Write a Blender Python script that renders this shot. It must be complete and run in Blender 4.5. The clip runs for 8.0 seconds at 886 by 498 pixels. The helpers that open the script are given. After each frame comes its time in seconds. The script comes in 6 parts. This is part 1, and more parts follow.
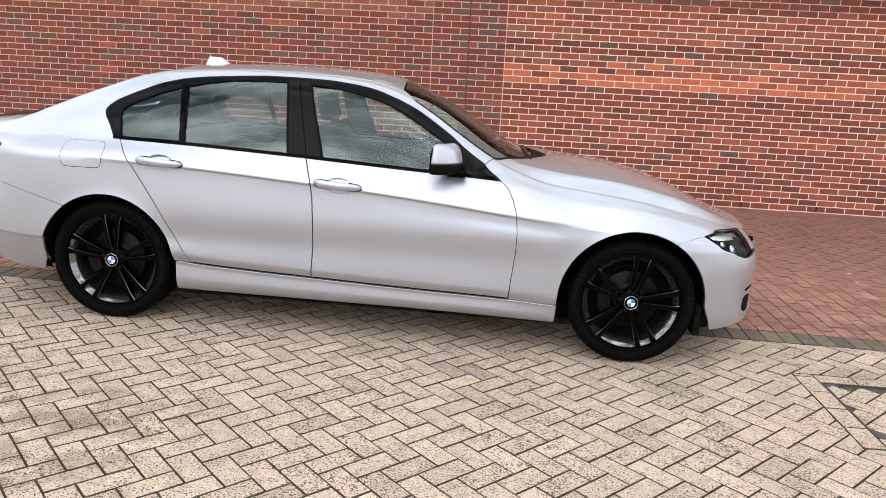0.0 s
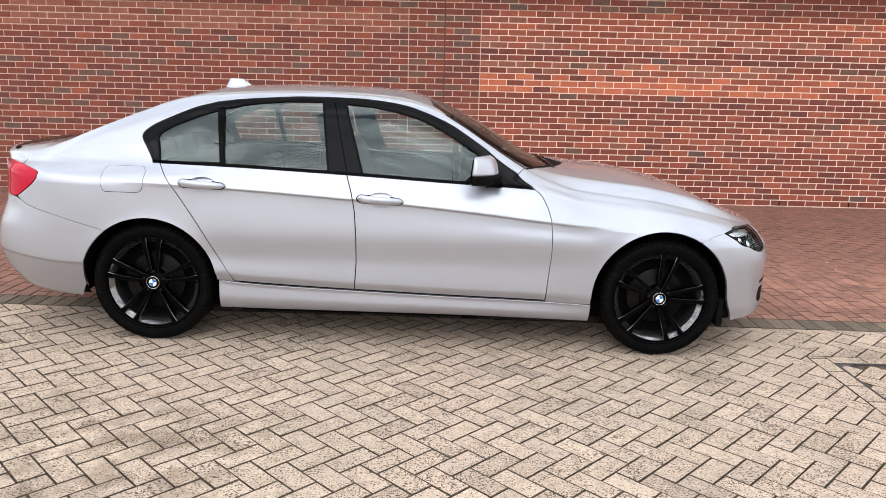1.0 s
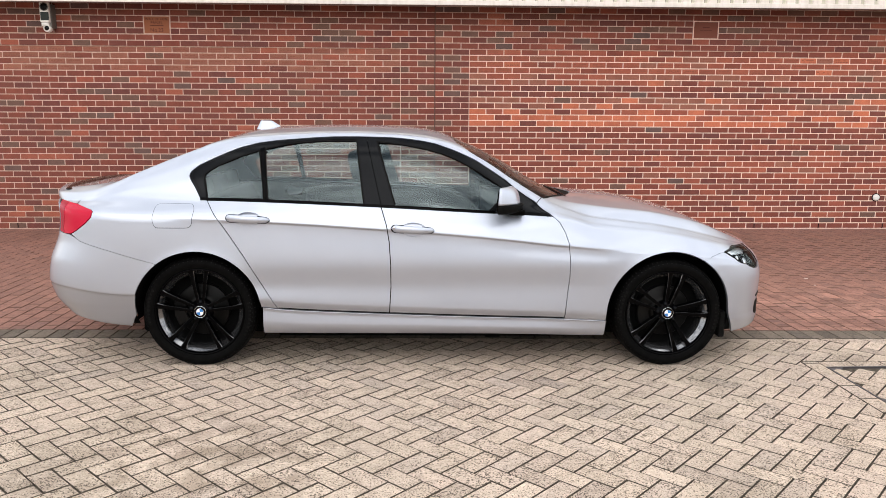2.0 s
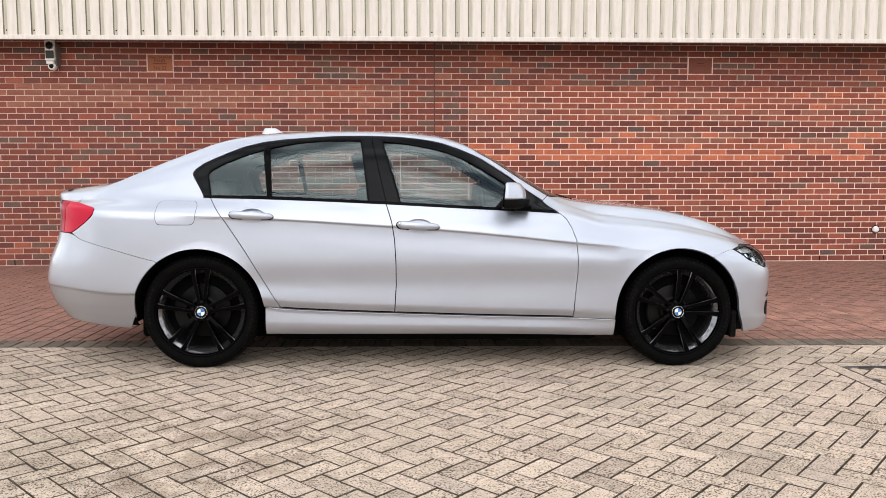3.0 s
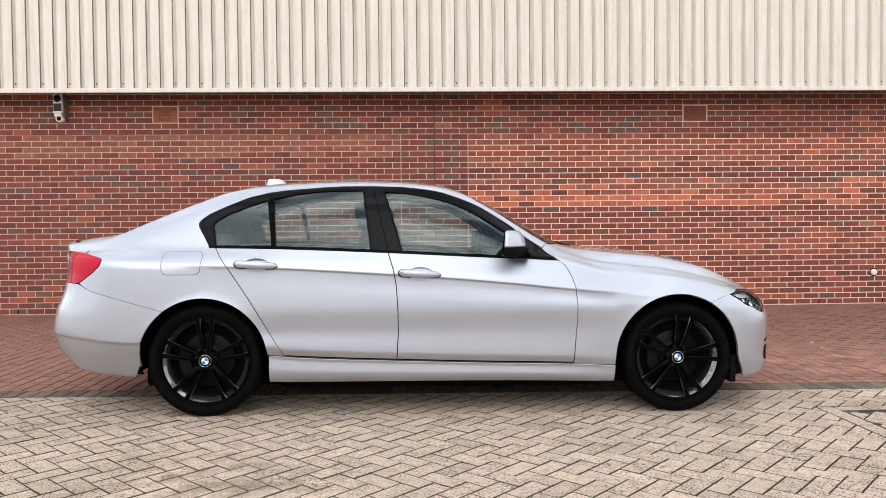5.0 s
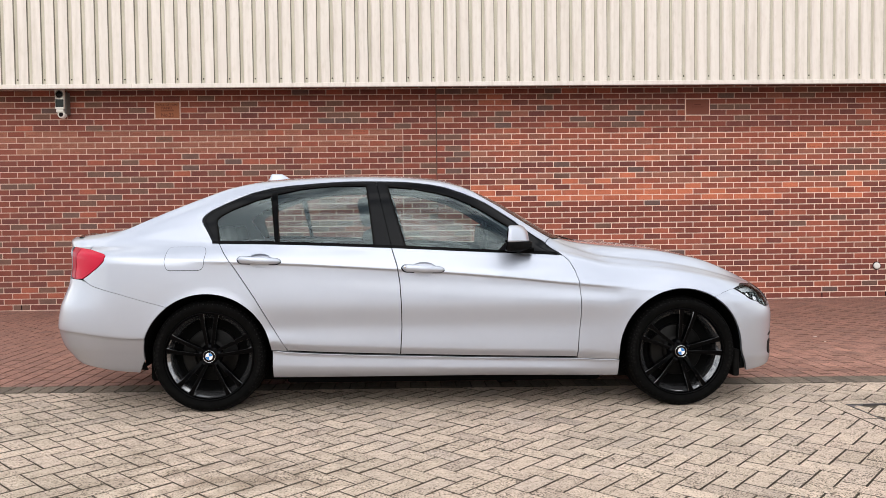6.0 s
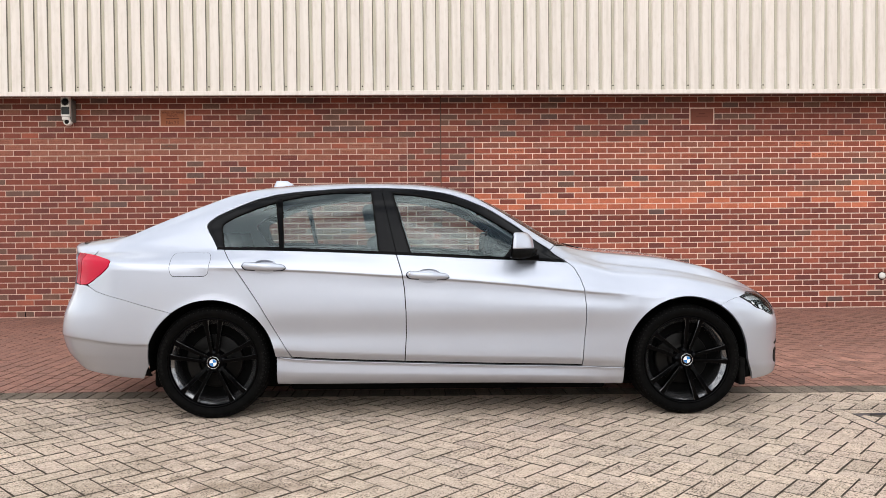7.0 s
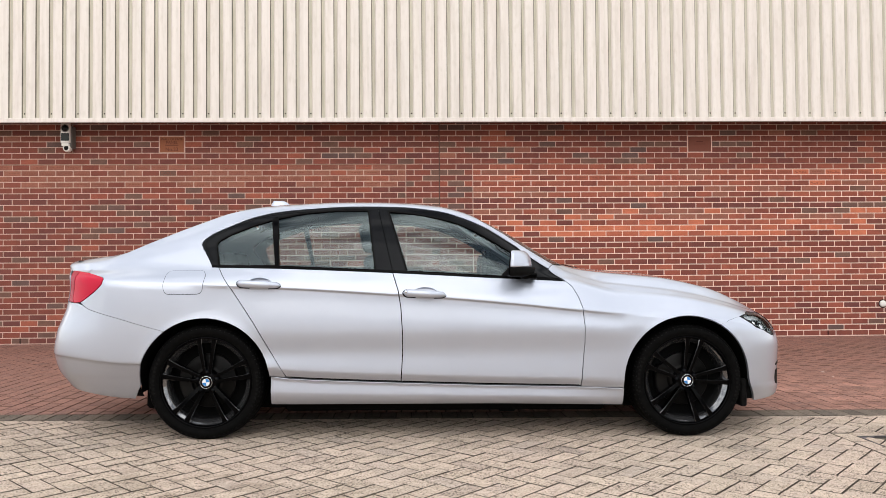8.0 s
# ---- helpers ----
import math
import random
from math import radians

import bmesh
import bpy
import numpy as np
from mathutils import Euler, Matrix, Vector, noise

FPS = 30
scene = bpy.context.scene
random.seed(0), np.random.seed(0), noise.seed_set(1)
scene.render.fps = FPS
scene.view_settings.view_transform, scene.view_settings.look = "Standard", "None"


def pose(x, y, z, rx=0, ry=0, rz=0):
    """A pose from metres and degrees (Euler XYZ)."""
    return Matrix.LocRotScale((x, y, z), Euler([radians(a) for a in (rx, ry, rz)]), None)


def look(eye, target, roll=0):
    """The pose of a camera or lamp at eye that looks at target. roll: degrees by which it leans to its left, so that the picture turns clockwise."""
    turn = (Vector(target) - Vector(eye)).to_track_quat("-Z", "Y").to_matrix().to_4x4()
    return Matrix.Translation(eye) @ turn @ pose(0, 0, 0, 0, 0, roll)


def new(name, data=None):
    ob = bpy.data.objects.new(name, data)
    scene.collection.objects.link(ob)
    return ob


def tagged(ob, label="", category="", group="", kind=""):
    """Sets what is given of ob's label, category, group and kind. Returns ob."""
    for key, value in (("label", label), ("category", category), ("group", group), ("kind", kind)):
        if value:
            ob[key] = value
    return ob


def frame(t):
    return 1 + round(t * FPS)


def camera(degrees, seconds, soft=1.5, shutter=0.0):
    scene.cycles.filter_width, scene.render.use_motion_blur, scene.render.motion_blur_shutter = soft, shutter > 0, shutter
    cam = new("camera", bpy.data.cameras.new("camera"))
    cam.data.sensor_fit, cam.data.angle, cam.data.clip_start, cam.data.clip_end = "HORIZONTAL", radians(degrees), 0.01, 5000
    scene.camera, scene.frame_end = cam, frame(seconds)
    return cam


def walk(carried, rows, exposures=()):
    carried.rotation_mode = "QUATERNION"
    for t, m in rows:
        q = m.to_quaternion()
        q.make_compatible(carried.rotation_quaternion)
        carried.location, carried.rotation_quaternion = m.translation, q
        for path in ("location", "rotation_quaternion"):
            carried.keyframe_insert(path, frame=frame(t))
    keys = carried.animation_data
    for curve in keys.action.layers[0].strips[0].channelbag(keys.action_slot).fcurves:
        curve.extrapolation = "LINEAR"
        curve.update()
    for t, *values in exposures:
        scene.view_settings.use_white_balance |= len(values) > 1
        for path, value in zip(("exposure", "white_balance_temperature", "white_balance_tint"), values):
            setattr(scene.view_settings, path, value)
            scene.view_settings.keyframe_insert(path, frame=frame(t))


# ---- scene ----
cam = camera(60.9, 8.0, soft=0.7)
PATH = [
    (0, (2.09, -3.832, 1.397), (1.951, -1.888, 0.946), 3.1),
    (0.5, (1.788, -3.828, 1.406), (1.728, -1.879, 0.966), 2.2),
    (1, (1.585, -4.024, 1.424), (1.594, -2.07, 0.997), 1.4),
    (1.5, (1.434, -4.256, 1.455), (1.491, -2.297, 1.057), 0.7),
    (2, (1.235, -4.38, 1.451), (1.327, -2.412, 1.109), 0.3),
    (2.2, (1.231, -4.407, 1.455), (1.321, -2.434, 1.138), -0.1),
    (3.3, (1.169, -4.36, 0.972), (1.275, -2.367, 0.847), -0.1),
    (3.5, (1.174, -4.383, 0.977), (1.276, -2.388, 0.879), -0.3),
    (4, (1.175, -4.414, 1.034), (1.277, -2.418, 0.976), -0.3),
    (4.5, (1.175, -4.439, 1.078), (1.278, -2.442, 1.026), -0.4),
    (6, (1.165, -4.438, 1.083), (1.262, -2.442, 1.012), -0.7),
    (6.5, (1.158, -4.435, 1.081), (1.25, -2.439, 1.013), -0.6),
    (7, (1.155, -4.431, 1.068), (1.244, -2.434, 1.022), -0.5),
    (7.5, (1.156, -4.415, 1.01), (1.245, -2.417, 1.004), -0.4),
    (8, (1.171, -4.394, 0.978), (1.262, -2.397, 1.021), -0.4),
]
walk(cam, [(t, look(eye, target, roll)) for t, eye, target, roll in PATH], [(0, 0.46), (2.0, 0.45), (3.5, 0.36), (6.5, 0.36), (8, 0.36)])

# ---------------------------------------------------------------- light
SUN_AZ, SUN_EL = radians(195), radians(32)   # the sun stands behind the cloud, over the open yard
world = bpy.data.worlds.new("overcast_sky")
scene.world = world
world.use_nodes = True
wn, wl = world.node_tree.nodes, world.node_tree.links
wn.clear()
w_out = wn.new("ShaderNodeOutputWorld")
w_bg = wn.new("ShaderNodeBackground")
w_sky = wn.new("ShaderNodeTexSky")
w_sky.sky_type, w_sky.sun_disc = "NISHITA", False
w_sky.sun_elevation, w_sky.sun_rotation = SUN_EL, SUN_AZ
w_gain = wn.new("ShaderNodeVectorMath")
w_gain.operation = "SCALE"
w_gain.inputs["Scale"].default_value = 0.10
w_co = wn.new("ShaderNodeTexCoord")
# a flat layer of cloud: the view direction over its own height, so that the clouds draw together towards the horizon
w_sep = wn.new("ShaderNodeSeparateXYZ")
w_up = wn.new("ShaderNodeMath")
w_up.operation, w_up.inputs[1].default_value = "MAXIMUM", 0.0
w_add = wn.new("ShaderNodeMath")
w_add.operation, w_add.inputs[1].default_value = "ADD", 0.14
w_layer = wn.new("ShaderNodeVectorMath")
w_layer.operation = "DIVIDE"
w_map = wn.new("ShaderNodeMapping")
w_map.inputs["Location"].default_value = (1.7, 8.2, 0.0)
w_map.inputs["Scale"].default_value = (0.75, 1.6, 0.0)
w_noise = wn.new("ShaderNodeTexNoise")
w_noise.inputs["Scale"].default_value = 4.2
w_noise.inputs["Detail"].default_value = 5.0
w_noise.inputs["Roughness"].default_value = 0.58
w_ramp = wn.new("ShaderNodeValToRGB")
w_ramp.color_ramp.elements[0].position, w_ramp.color_ramp.elements[0].color = 0.425, (0.24, 0.275, 0.315, 1)
w_ramp.color_ramp.elements[1].position, w_ramp.color_ramp.elements[1].color = 0.50, (1.0, 1.01, 1.03, 1)
w_peak = w_ramp.color_ramp.elements.new(0.60)
w_peak.color = (2.2, 2.19, 2.17, 1)
w_mix = wn.new("ShaderNodeMixRGB")
w_mix.inputs[0].default_value = 0.82
wl.new(w_co.outputs["Generated"], w_sep.inputs[0])
wl.new(w_sep.outputs["Z"], w_up.inputs[0])
wl.new(w_up.outputs[0], w_add.inputs[0])
wl.new(w_co.outputs["Generated"], w_layer.inputs[0])
wl.new(w_add.outputs[0], w_layer.inputs[1])
wl.new(w_layer.outputs["Vector"], w_map.inputs["Vector"])
wl.new(w_map.outputs["Vector"], w_noise.inputs["Vector"])
wl.new(w_noise.outputs["Fac"], w_ramp.inputs["Fac"])
wl.new(w_sky.outputs["Color"], w_gain.inputs[0])
wl.new(w_gain.outputs["Vector"], w_mix.inputs[1])
wl.new(w_ramp.outputs["Color"], w_mix.inputs[2])
wl.new(w_mix.outputs["Color"], w_bg.inputs["Color"])
w_bg.inputs["Strength"].default_value = 1.29
wl.new(w_bg.outputs["Background"], w_out.inputs["Surface"])

sun = new("sun", bpy.data.lights.new("sun", "SUN"))
sun.data.energy, sun.data.angle, sun.data.color = 0.45, radians(50), (1.0, 0.99, 0.97)
sun.matrix_world = look((1.5 + 20 * math.sin(SUN_AZ) * math.cos(SUN_EL), 20 * math.cos(SUN_AZ) * math.cos(SUN_EL), 20 * math.sin(SUN_EL)), (1.5, 0, 0))


# ---------------------------------------------------------------- materials
def material(name, color, rough=0.6, metal=0.0, spec=0.5, coat=0.0):
    m = bpy.data.materials.new(name)
    m.use_nodes = True
    b = m.node_tree.nodes["Principled BSDF"]
    b.inputs["Base Color"].default_value = (*color, 1)
    b.inputs["Roughness"].default_value = rough
    b.inputs["Metallic"].default_value = metal
    b.inputs["Specular IOR Level"].default_value = spec
    b.inputs["Coat Weight"].default_value = coat
    b.inputs["Coat Roughness"].default_value = 0.04
    return m


def node(m, kind, **values):
    n = m.node_tree.nodes.new(kind)
    for key, value in values.items():
        n.inputs[key.replace("_", " ")].default_value = value
    return n


def link(m, a, b):
    m.node_tree.links.new(a, b)


def noise_of(m, scale, detail=4.0, stretch=None):
    co = node(m, "ShaderNodeTexCoord")
    n = node(m, "ShaderNodeTexNoise", Scale=scale, Detail=detail)
    if stretch:
        mp = node(m, "ShaderNodeMapping")
        mp.inputs["Scale"].default_value = stretch
        link(m, co.outputs["Object"], mp.inputs["Vector"])
        link(m, mp.outputs["Vector"], n.inputs["Vector"])
    else:
        link(m, co.outputs["Object"], n.inputs["Vector"])
    return n


def world_noise(m, scale, detail=4.0, stretch=(1, 1, 1)):
    geo = node(m, "ShaderNodeNewGeometry")
    mp = node(m, "ShaderNodeMapping")
    mp.inputs["Scale"].default_value = stretch
    n = node(m, "ShaderNodeTexNoise", Scale=scale, Detail=detail)
    link(m, geo.outputs["Position"], mp.inputs["Vector"])
    link(m, mp.outputs["Vector"], n.inputs["Vector"])
    return n


def ramp(m, fac, stops):
    r = node(m, "ShaderNodeValToRGB")
    e = r.color_ramp.elements
    while len(e) < len(stops):
        e.new(0.5)
    for k, (p, c) in zip(e, stops):
        k.position, k.color = p, (*c, 1) if len(c) == 3 else c
    link(m, fac, r.inputs["Fac"])
    return r


def mix(m, kind, fac, a, b):
    x = node(m, "ShaderNodeMixRGB")
    x.blend_type = kind
    for k, v in zip((0, 1, 2), (fac, a, b)):
        if hasattr(v, "links"):
            link(m, v, x.inputs[k])
        elif k == 0:
            x.inputs[0].default_value = v
        else:
            x.inputs[k].default_value = (*v, 1)
    return x.outputs[0]


def bump(m, height, strength, distance):
    b = node(m, "ShaderNodeBump", Strength=strength, Distance=distance)
    link(m, height, b.inputs["Height"])
    link(m, b.outputs["Normal"], m.node_tree.nodes["Principled BSDF"].inputs["Normal"])


def base(m, out):
    link(m, out, m.node_tree.nodes["Principled BSDF"].inputs["Base Color"])


def random_of(m, island):
    if island:
        return node(m, "ShaderNodeNewGeometry").outputs["Random Per Island"]
    return node(m, "ShaderNodeObjectInfo").outputs["Random"]


def brick_material(name, tones, island):
    """Fired clay: a tone per brick, drag marks and kiln spots, a sandy face."""
    m = material(name, tones[0], 0.85, spec=0.25)
    n_t = len(tones)
    tone = ramp(m, random_of(m, island), [(i / max(n_t - 1, 1), c) for i, c in enumerate(tones)])
    fine = world_noise(m, 60, 5, (1, 1, 2.5))
    broad = world_noise(m, 7, 3)
    c1 = mix(m, "MULTIPLY", 0.55, tone.outputs["Color"], ramp(m, fine.outputs["Fac"], [(0.3, (0.62, 0.6, 0.6)), (0.7, (1.15, 1.12, 1.1))]).outputs["Color"])
    c2 = mix(m, "MULTIPLY", 0.6, c1, ramp(m, broad.outputs["Fac"], [(0.3, (0.78, 0.76, 0.76)), (0.7, (1.12, 1.1, 1.08))]).outputs["Color"])
    base(m, c2)
    bump(m, world_noise(m, 140, 4).outputs["Fac"], 0.35, 0.004)
    return m


def math_node(m, kind, a, b):
    n = node(m, "ShaderNodeMath")
    n.operation = kind
    for k, v in enumerate((a, b)):
        if hasattr(v, "links"):
            link(m, v, n.inputs[k])
        else:
            n.inputs[k].default_value = v
    return n.outputs[0]


def paver_material(name, tones, island, fleck, patch_at=None, worn=0.55, gloss=(0.9, 0.2), spread=1.0, tint=(0.68, 0.66, 0.64)):
    """Concrete block paving: a tone per block, uneven dark and pale aggregate, grime that differs from block to block,
    stains, a paler patch.
    """
    m = material(name, tones[0], gloss[0], spec=gloss[1])
    n_t = len(tones)
    own = random_of(m, island)
    tone = ramp(m, own, [(i / max(n_t - 1, 1), c) for i, c in enumerate(tones)])
    geo = node(m, "ShaderNodeNewGeometry")
    other = math_node(m, "FRACT", math_node(m, "MULTIPLY", own, 17.3), 0.0)
    # exposed aggregate: more of it on some blocks and in some patches
    grit = world_noise(m, 135, 2.5)
    patchy = world_noise(m, 11, 2)
    lift = math_node(m, "ADD", math_node(m, "MULTIPLY", patchy.outputs["Fac"], 0.17), math_node(m, "MULTIPLY", other, 0.04))
    dots = ramp(m, math_node(m, "ADD", grit.outputs["Fac"], lift), [(0.658, (1, 1, 1)), (0.705, fleck)])
    fine = world_noise(m, 210, 3)
    pale = ramp(m, world_noise(m, 88, 2).outputs["Fac"], [(0.58, (1, 1, 1)), (0.66, (1.24, 1.23, 1.22))])
    broad = world_noise(m, 1.6, 4)
    grime = world_noise(m, 24, 4)
    c0 = mix(m, "MULTIPLY", 0.92, tone.outputs["Color"], dots.outputs["Color"])
    c1 = mix(m, "MULTIPLY", 1.0, c0, pale.outputs["Color"])
    c2 = mix(m, "MULTIPLY", 0.8, c1, ramp(m, fine.outputs["Fac"], [(0.32, (0.74, 0.72, 0.70)), (0.6, (1.10, 1.10, 1.10))]).outputs["Color"])
    c2 = mix(m, "MULTIPLY", worn, c2, ramp(m, grime.outputs["Fac"], [(0.30, (0.70, 0.69, 0.67)), (0.52, (1.04, 1.04, 1.04))]).outputs["Color"])
    dirty = ramp(m, other, [(0.90, (1, 1, 1)), (0.95, (0.90, 0.90, 0.90)), (1.0, (0.80, 0.80, 0.81))])
    c2 = mix(m, "MULTIPLY", 1.0, c2, dirty.outputs["Color"])
    c3 = mix(m, "MULTIPLY", 0.75, c2, ramp(m, broad.outputs["Fac"], [(0.28, (0.74, 0.73, 0.71)), (0.40, (0.95, 0.945, 0.94)), (0.55, (1.06, 1.06, 1.06))]).outputs["Color"])
    c3 = mix(m, "MULTIPLY", 0.7, c3, ramp(m, world_noise(m, 0.8, 2).outputs["Fac"], [(0.35, (0.985, 1.0, 0.99)), (0.65, (1.02, 0.99, 0.98))]).outputs["Color"])
    if patch_at:
        far = node(m, "ShaderNodeVectorMath")
        far.operation = "DISTANCE"
        far.inputs[1].default_value = patch_at
        link(m, geo.outputs["Position"], far.inputs[0])
        patch = ramp(m, math_node(m, "DIVIDE", far.outputs["Value"], spread), [(0.30, (1, 1, 1)), (1.0, (0, 0, 0))])
        blotch = ramp(m, world_noise(m, 7.0, 3).outputs["Fac"], [(0.44, (0, 0, 0)), (0.60, (1, 1, 1))])
        c3 = mix(m, "MULTIPLY", mix(m, "MULTIPLY", 1.0, patch.outputs["Color"], blotch.outputs["Color"]), c3, tint)
    base(m, c3)
    bump(m, world_noise(m, 150, 4).outputs["Fac"], 0.6, 0.004)
    return m


BRICK_TONES = {
    "red": [(0.222, 0.065, 0.045), (0.248, 0.074, 0.051), (0.205, 0.062, 0.045), (0.262, 0.080, 0.055)],
    "orange": [(0.56, 0.165, 0.088), (0.50, 0.148, 0.082), (0.61, 0.188, 0.100), (0.44, 0.130, 0.076)],
    "mid": [(0.345, 0.102, 0.064), (0.312, 0.090, 0.059), (0.380, 0.115, 0.070), (0.330, 0.103, 0.067)],
    "pale": [(0.305, 0.122, 0.083), (0.275, 0.108, 0.075), (0.340, 0.135, 0.091), (0.262, 0.101, 0.070)],
    "dark": [(0.175, 0.058, 0.047), (0.197, 0.063, 0.048), (0.160, 0.057, 0.048), (0.212, 0.070, 0.051)],
    "grey": [(0.165, 0.092, 0.071), (0.185, 0.094, 0.068), (0.140, 0.086, 0.076), (0.198, 0.104, 0.074)],
}
BRICK = {k: (brick_material("brick_" + k, v, False), brick_material("brick_" + k + "_rest", v, True)) for k, v in BRICK_TONES.items()}
BEIGE_TONES = [(0.546, 0.445, 0.357), (0.523, 0.424, 0.341), (0.600, 0.489, 0.395), (0.512, 0.415, 0.338), (0.55, 0.443, 0.362), (0.480, 0.395, 0.330)]
RED_TONES = [(0.296, 0.148, 0.112), (0.262, 0.132, 0.102), (0.325, 0.162, 0.122), (0.238, 0.124, 0.098)]
CHAR_TONES = [(0.178, 0.145, 0.116), (0.230, 0.188, 0.150), (0.138, 0.116, 0.096), (0.205, 0.170, 0.132)]
STAIN = (0.35, -1.45, 0.0)      # an old dirty patch in the paving
PALE_PATCH = (5.0, 1.1, 0.0)         # centre of a paler patch in the red blocks
PAVER_BEIGE = (paver_material("paver_beige", BEIGE_TONES, False, (0.15, 0.14, 0.13), STAIN), paver_material("paver_beige_rest", BEIGE_TONES, True, (0.15, 0.14, 0.13), STAIN))
FAR_PAVING = paver_material("far_beige_paving", [(0.440, 0.370, 0.305)] * 2, True, (0.500, 0.490, 0.480))
PAVER_RED = paver_material("paver_red", RED_TONES, True, (0.55, 0.5, 0.5), PALE_PATCH, 1.0, (0.55, 0.5), 1.9, (1.55, 1.62, 1.62))
PAVER_CHAR = paver_material("paver_charcoal", CHAR_TONES, True, (0.5, 0.5, 0.5))


def mortar_material(name, a, b):
    m = material(name, a, 0.95, spec=0.15)
    n = world_noise(m, 25, 5)
    base(m, ramp(m, n.outputs["Fac"], [(0.3, a), (0.7, b)]).outputs["Color"])
    bump(m, world_noise(m, 200, 3).outputs["Fac"], 0.5, 0.003)
    return m


def sand_material():
    m = material("jointing_sand", (0.12, 0.10, 0.085), 0.95, spec=0.1)
    a = world_noise(m, 40, 5)
    base(m, ramp(m, a.outputs["Fac"], [(0.3, (0.052, 0.042, 0.032)), (0.7, (0.125, 0.102, 0.080))]).outputs["Color"])
    bump(m, a.outputs["Fac"], 0.5, 0.004)
    return m


def cladding_material():
    m = material("cream_cladding", (0.74, 0.70, 0.63), 0.42, spec=0.45)
    a = world_noise(m, 3.0, 5, (6, 1, 0.35))
    b = world_noise(m, 30, 4, (1, 1, 0.3))
    c1 = ramp(m, a.outputs["Fac"], [(0.3, (0.665, 0.598, 0.535)), (0.55, (0.745, 0.676, 0.615)), (0.75, (0.77, 0.708, 0.650))]).outputs["Color"]
    base(m, mix(m, "MULTIPLY", 0.5, c1, ramp(m, b.outputs["Fac"], [(0.25, (0.84, 0.83, 0.78)), (0.5, (1, 1, 1))]).outputs["Color"]))
    return m


def paint_material():
    """Silver metallic paint under clear coat, with faint dust."""
    m = material("silver_paint", (0.47, 0.49, 0.54), 0.435, 0.92, 0.5, 1.0)
    m.node_tree.nodes["Principled BSDF"].inputs["Coat Roughness"].default_value = 0.06
    base(m, ramp(m, noise_of(m, 2.3, 4).outputs["Fac"], [(0.3, (0.468, 0.495, 0.566)), (0.7, (0.490, 0.518, 0.590))]).outputs["Color"])
    return m


def rubber_material(name, v):
    m = material(name, (v, v, v), 0.58, spec=0.035)
    n = noise_of(m, 30, 5)
    base(m, ramp(m, n.outputs["Fac"], [(0.3, (v * 0.7,) * 3), (0.7, (v * 1.5, v * 1.45, v * 1.4))]).outputs["Color"])
    return m


def glass_material(name, tint, rough=0.0, ior=1.74):
    m = bpy.data.materials.new(name)
    m.use_nodes = True
    t = m.node_tree
    t.nodes.clear()
    out = t.nodes.new("ShaderNodeOutputMaterial")
    tr = t.nodes.new("ShaderNodeBsdfTransparent")
    tr.inputs["Color"].default_value = (*tint, 1)
    gl = t.nodes.new("ShaderNodeBsdfGlossy")
    gl.inputs["Roughness"].default_value = rough
    gl.inputs["Color"].default_value = (0.84, 0.98, 1.0, 1)
    fr = t.nodes.new("ShaderNodeFresnel")
    fr.inputs["IOR"].default_value = ior
    mx = t.nodes.new("ShaderNodeMixShader")
    t.links.new(fr.outputs["Fac"], mx.inputs["Fac"])
    t.links.new(tr.outputs["BSDF"], mx.inputs[1])
    t.links.new(gl.outputs["BSDF"], mx.inputs[2])
    t.links.new(mx.outputs["Shader"], out.inputs["Surface"])
    return m


MORTAR, SAND, CLADDING, PAINT = mortar_material("mortar", (0.53, 0.375, 0.30), (0.72, 0.54, 0.45)), sand_material(), cladding_material(), paint_material()
RUBBER, TRIM = rubber_material("tyre_rubber", 0.0024), rubber_material("black_plastic", 0.0055)


def streaked(name, a, b):
    m = material(name, a, 0.7, spec=0.3)
    base(m, ramp(m, world_noise(m, 5.0, 5, (5, 1, 0.5)).outputs["Fac"], [(0.3, a), (0.7, b)]).outputs["Color"])
    return m


ALGAE = streaked("algae_stained_cladding", (0.455, 0.420, 0.330), (0.60, 0.555, 0.455))
# dark streaky colour that puts the shade of the folds into the sheet
FOLD_SHADE = streaked("shade_in_the_folds", (0.10, 0.088, 0.07), (0.24, 0.21, 0.165))
MORTAR_PALE = mortar_material("pale_mortar", (0.78, 0.575, 0.465), (0.90, 0.72, 0.61))
TREAD = rubber_material("tread_rubber", 0.012)
RED_JOINT = material("red_joint_dirt", (0.125, 0.075, 0.058), 0.95, spec=0.1)
GLOSS_BLACK = material("gloss_black", (0.0008, 0.0008, 0.0010), 0.08, 0.0, 0.05, 0.0)
# lighter metal that paints a glint along the edges of the black spokes
EDGE_GLINT = material("spoke_edge_glint", (0.17, 0.17, 0.172), 0.20, 0.9, 0.5, 0.0)
BARREL = material("black_rim_barrel", (0.20, 0.20, 0.205), 0.10, 0.9, 0.5, 0.0)
SATIN_BLACK = material("satin_black_trim", (0.0036, 0.0040, 0.0050), 0.13, 0.0, 0.11)
# near-black of the underside parts, also painted as shade in gaps
DARK = material("dark_underside_and_gaps", (0.004, 0.004, 0.004), 0.9, 0.0, 0.04)
CABIN = material("dark_cabin_trim", (0.030, 0.031, 0.034), 0.75, 0.0, 0.3)
SEAT = material("black_seat_fabric", (0.028, 0.028, 0.030), 0.85, 0.0, 0.2)
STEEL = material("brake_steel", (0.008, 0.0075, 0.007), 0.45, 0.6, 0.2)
CHROME = material("bright_metal", (0.75, 0.76, 0.78), 0.16, 1.0)
BADGE_BLUE = material("badge_blue", (0.03, 0.20, 0.52), 0.2, 0.0, 0.5, 1.0)
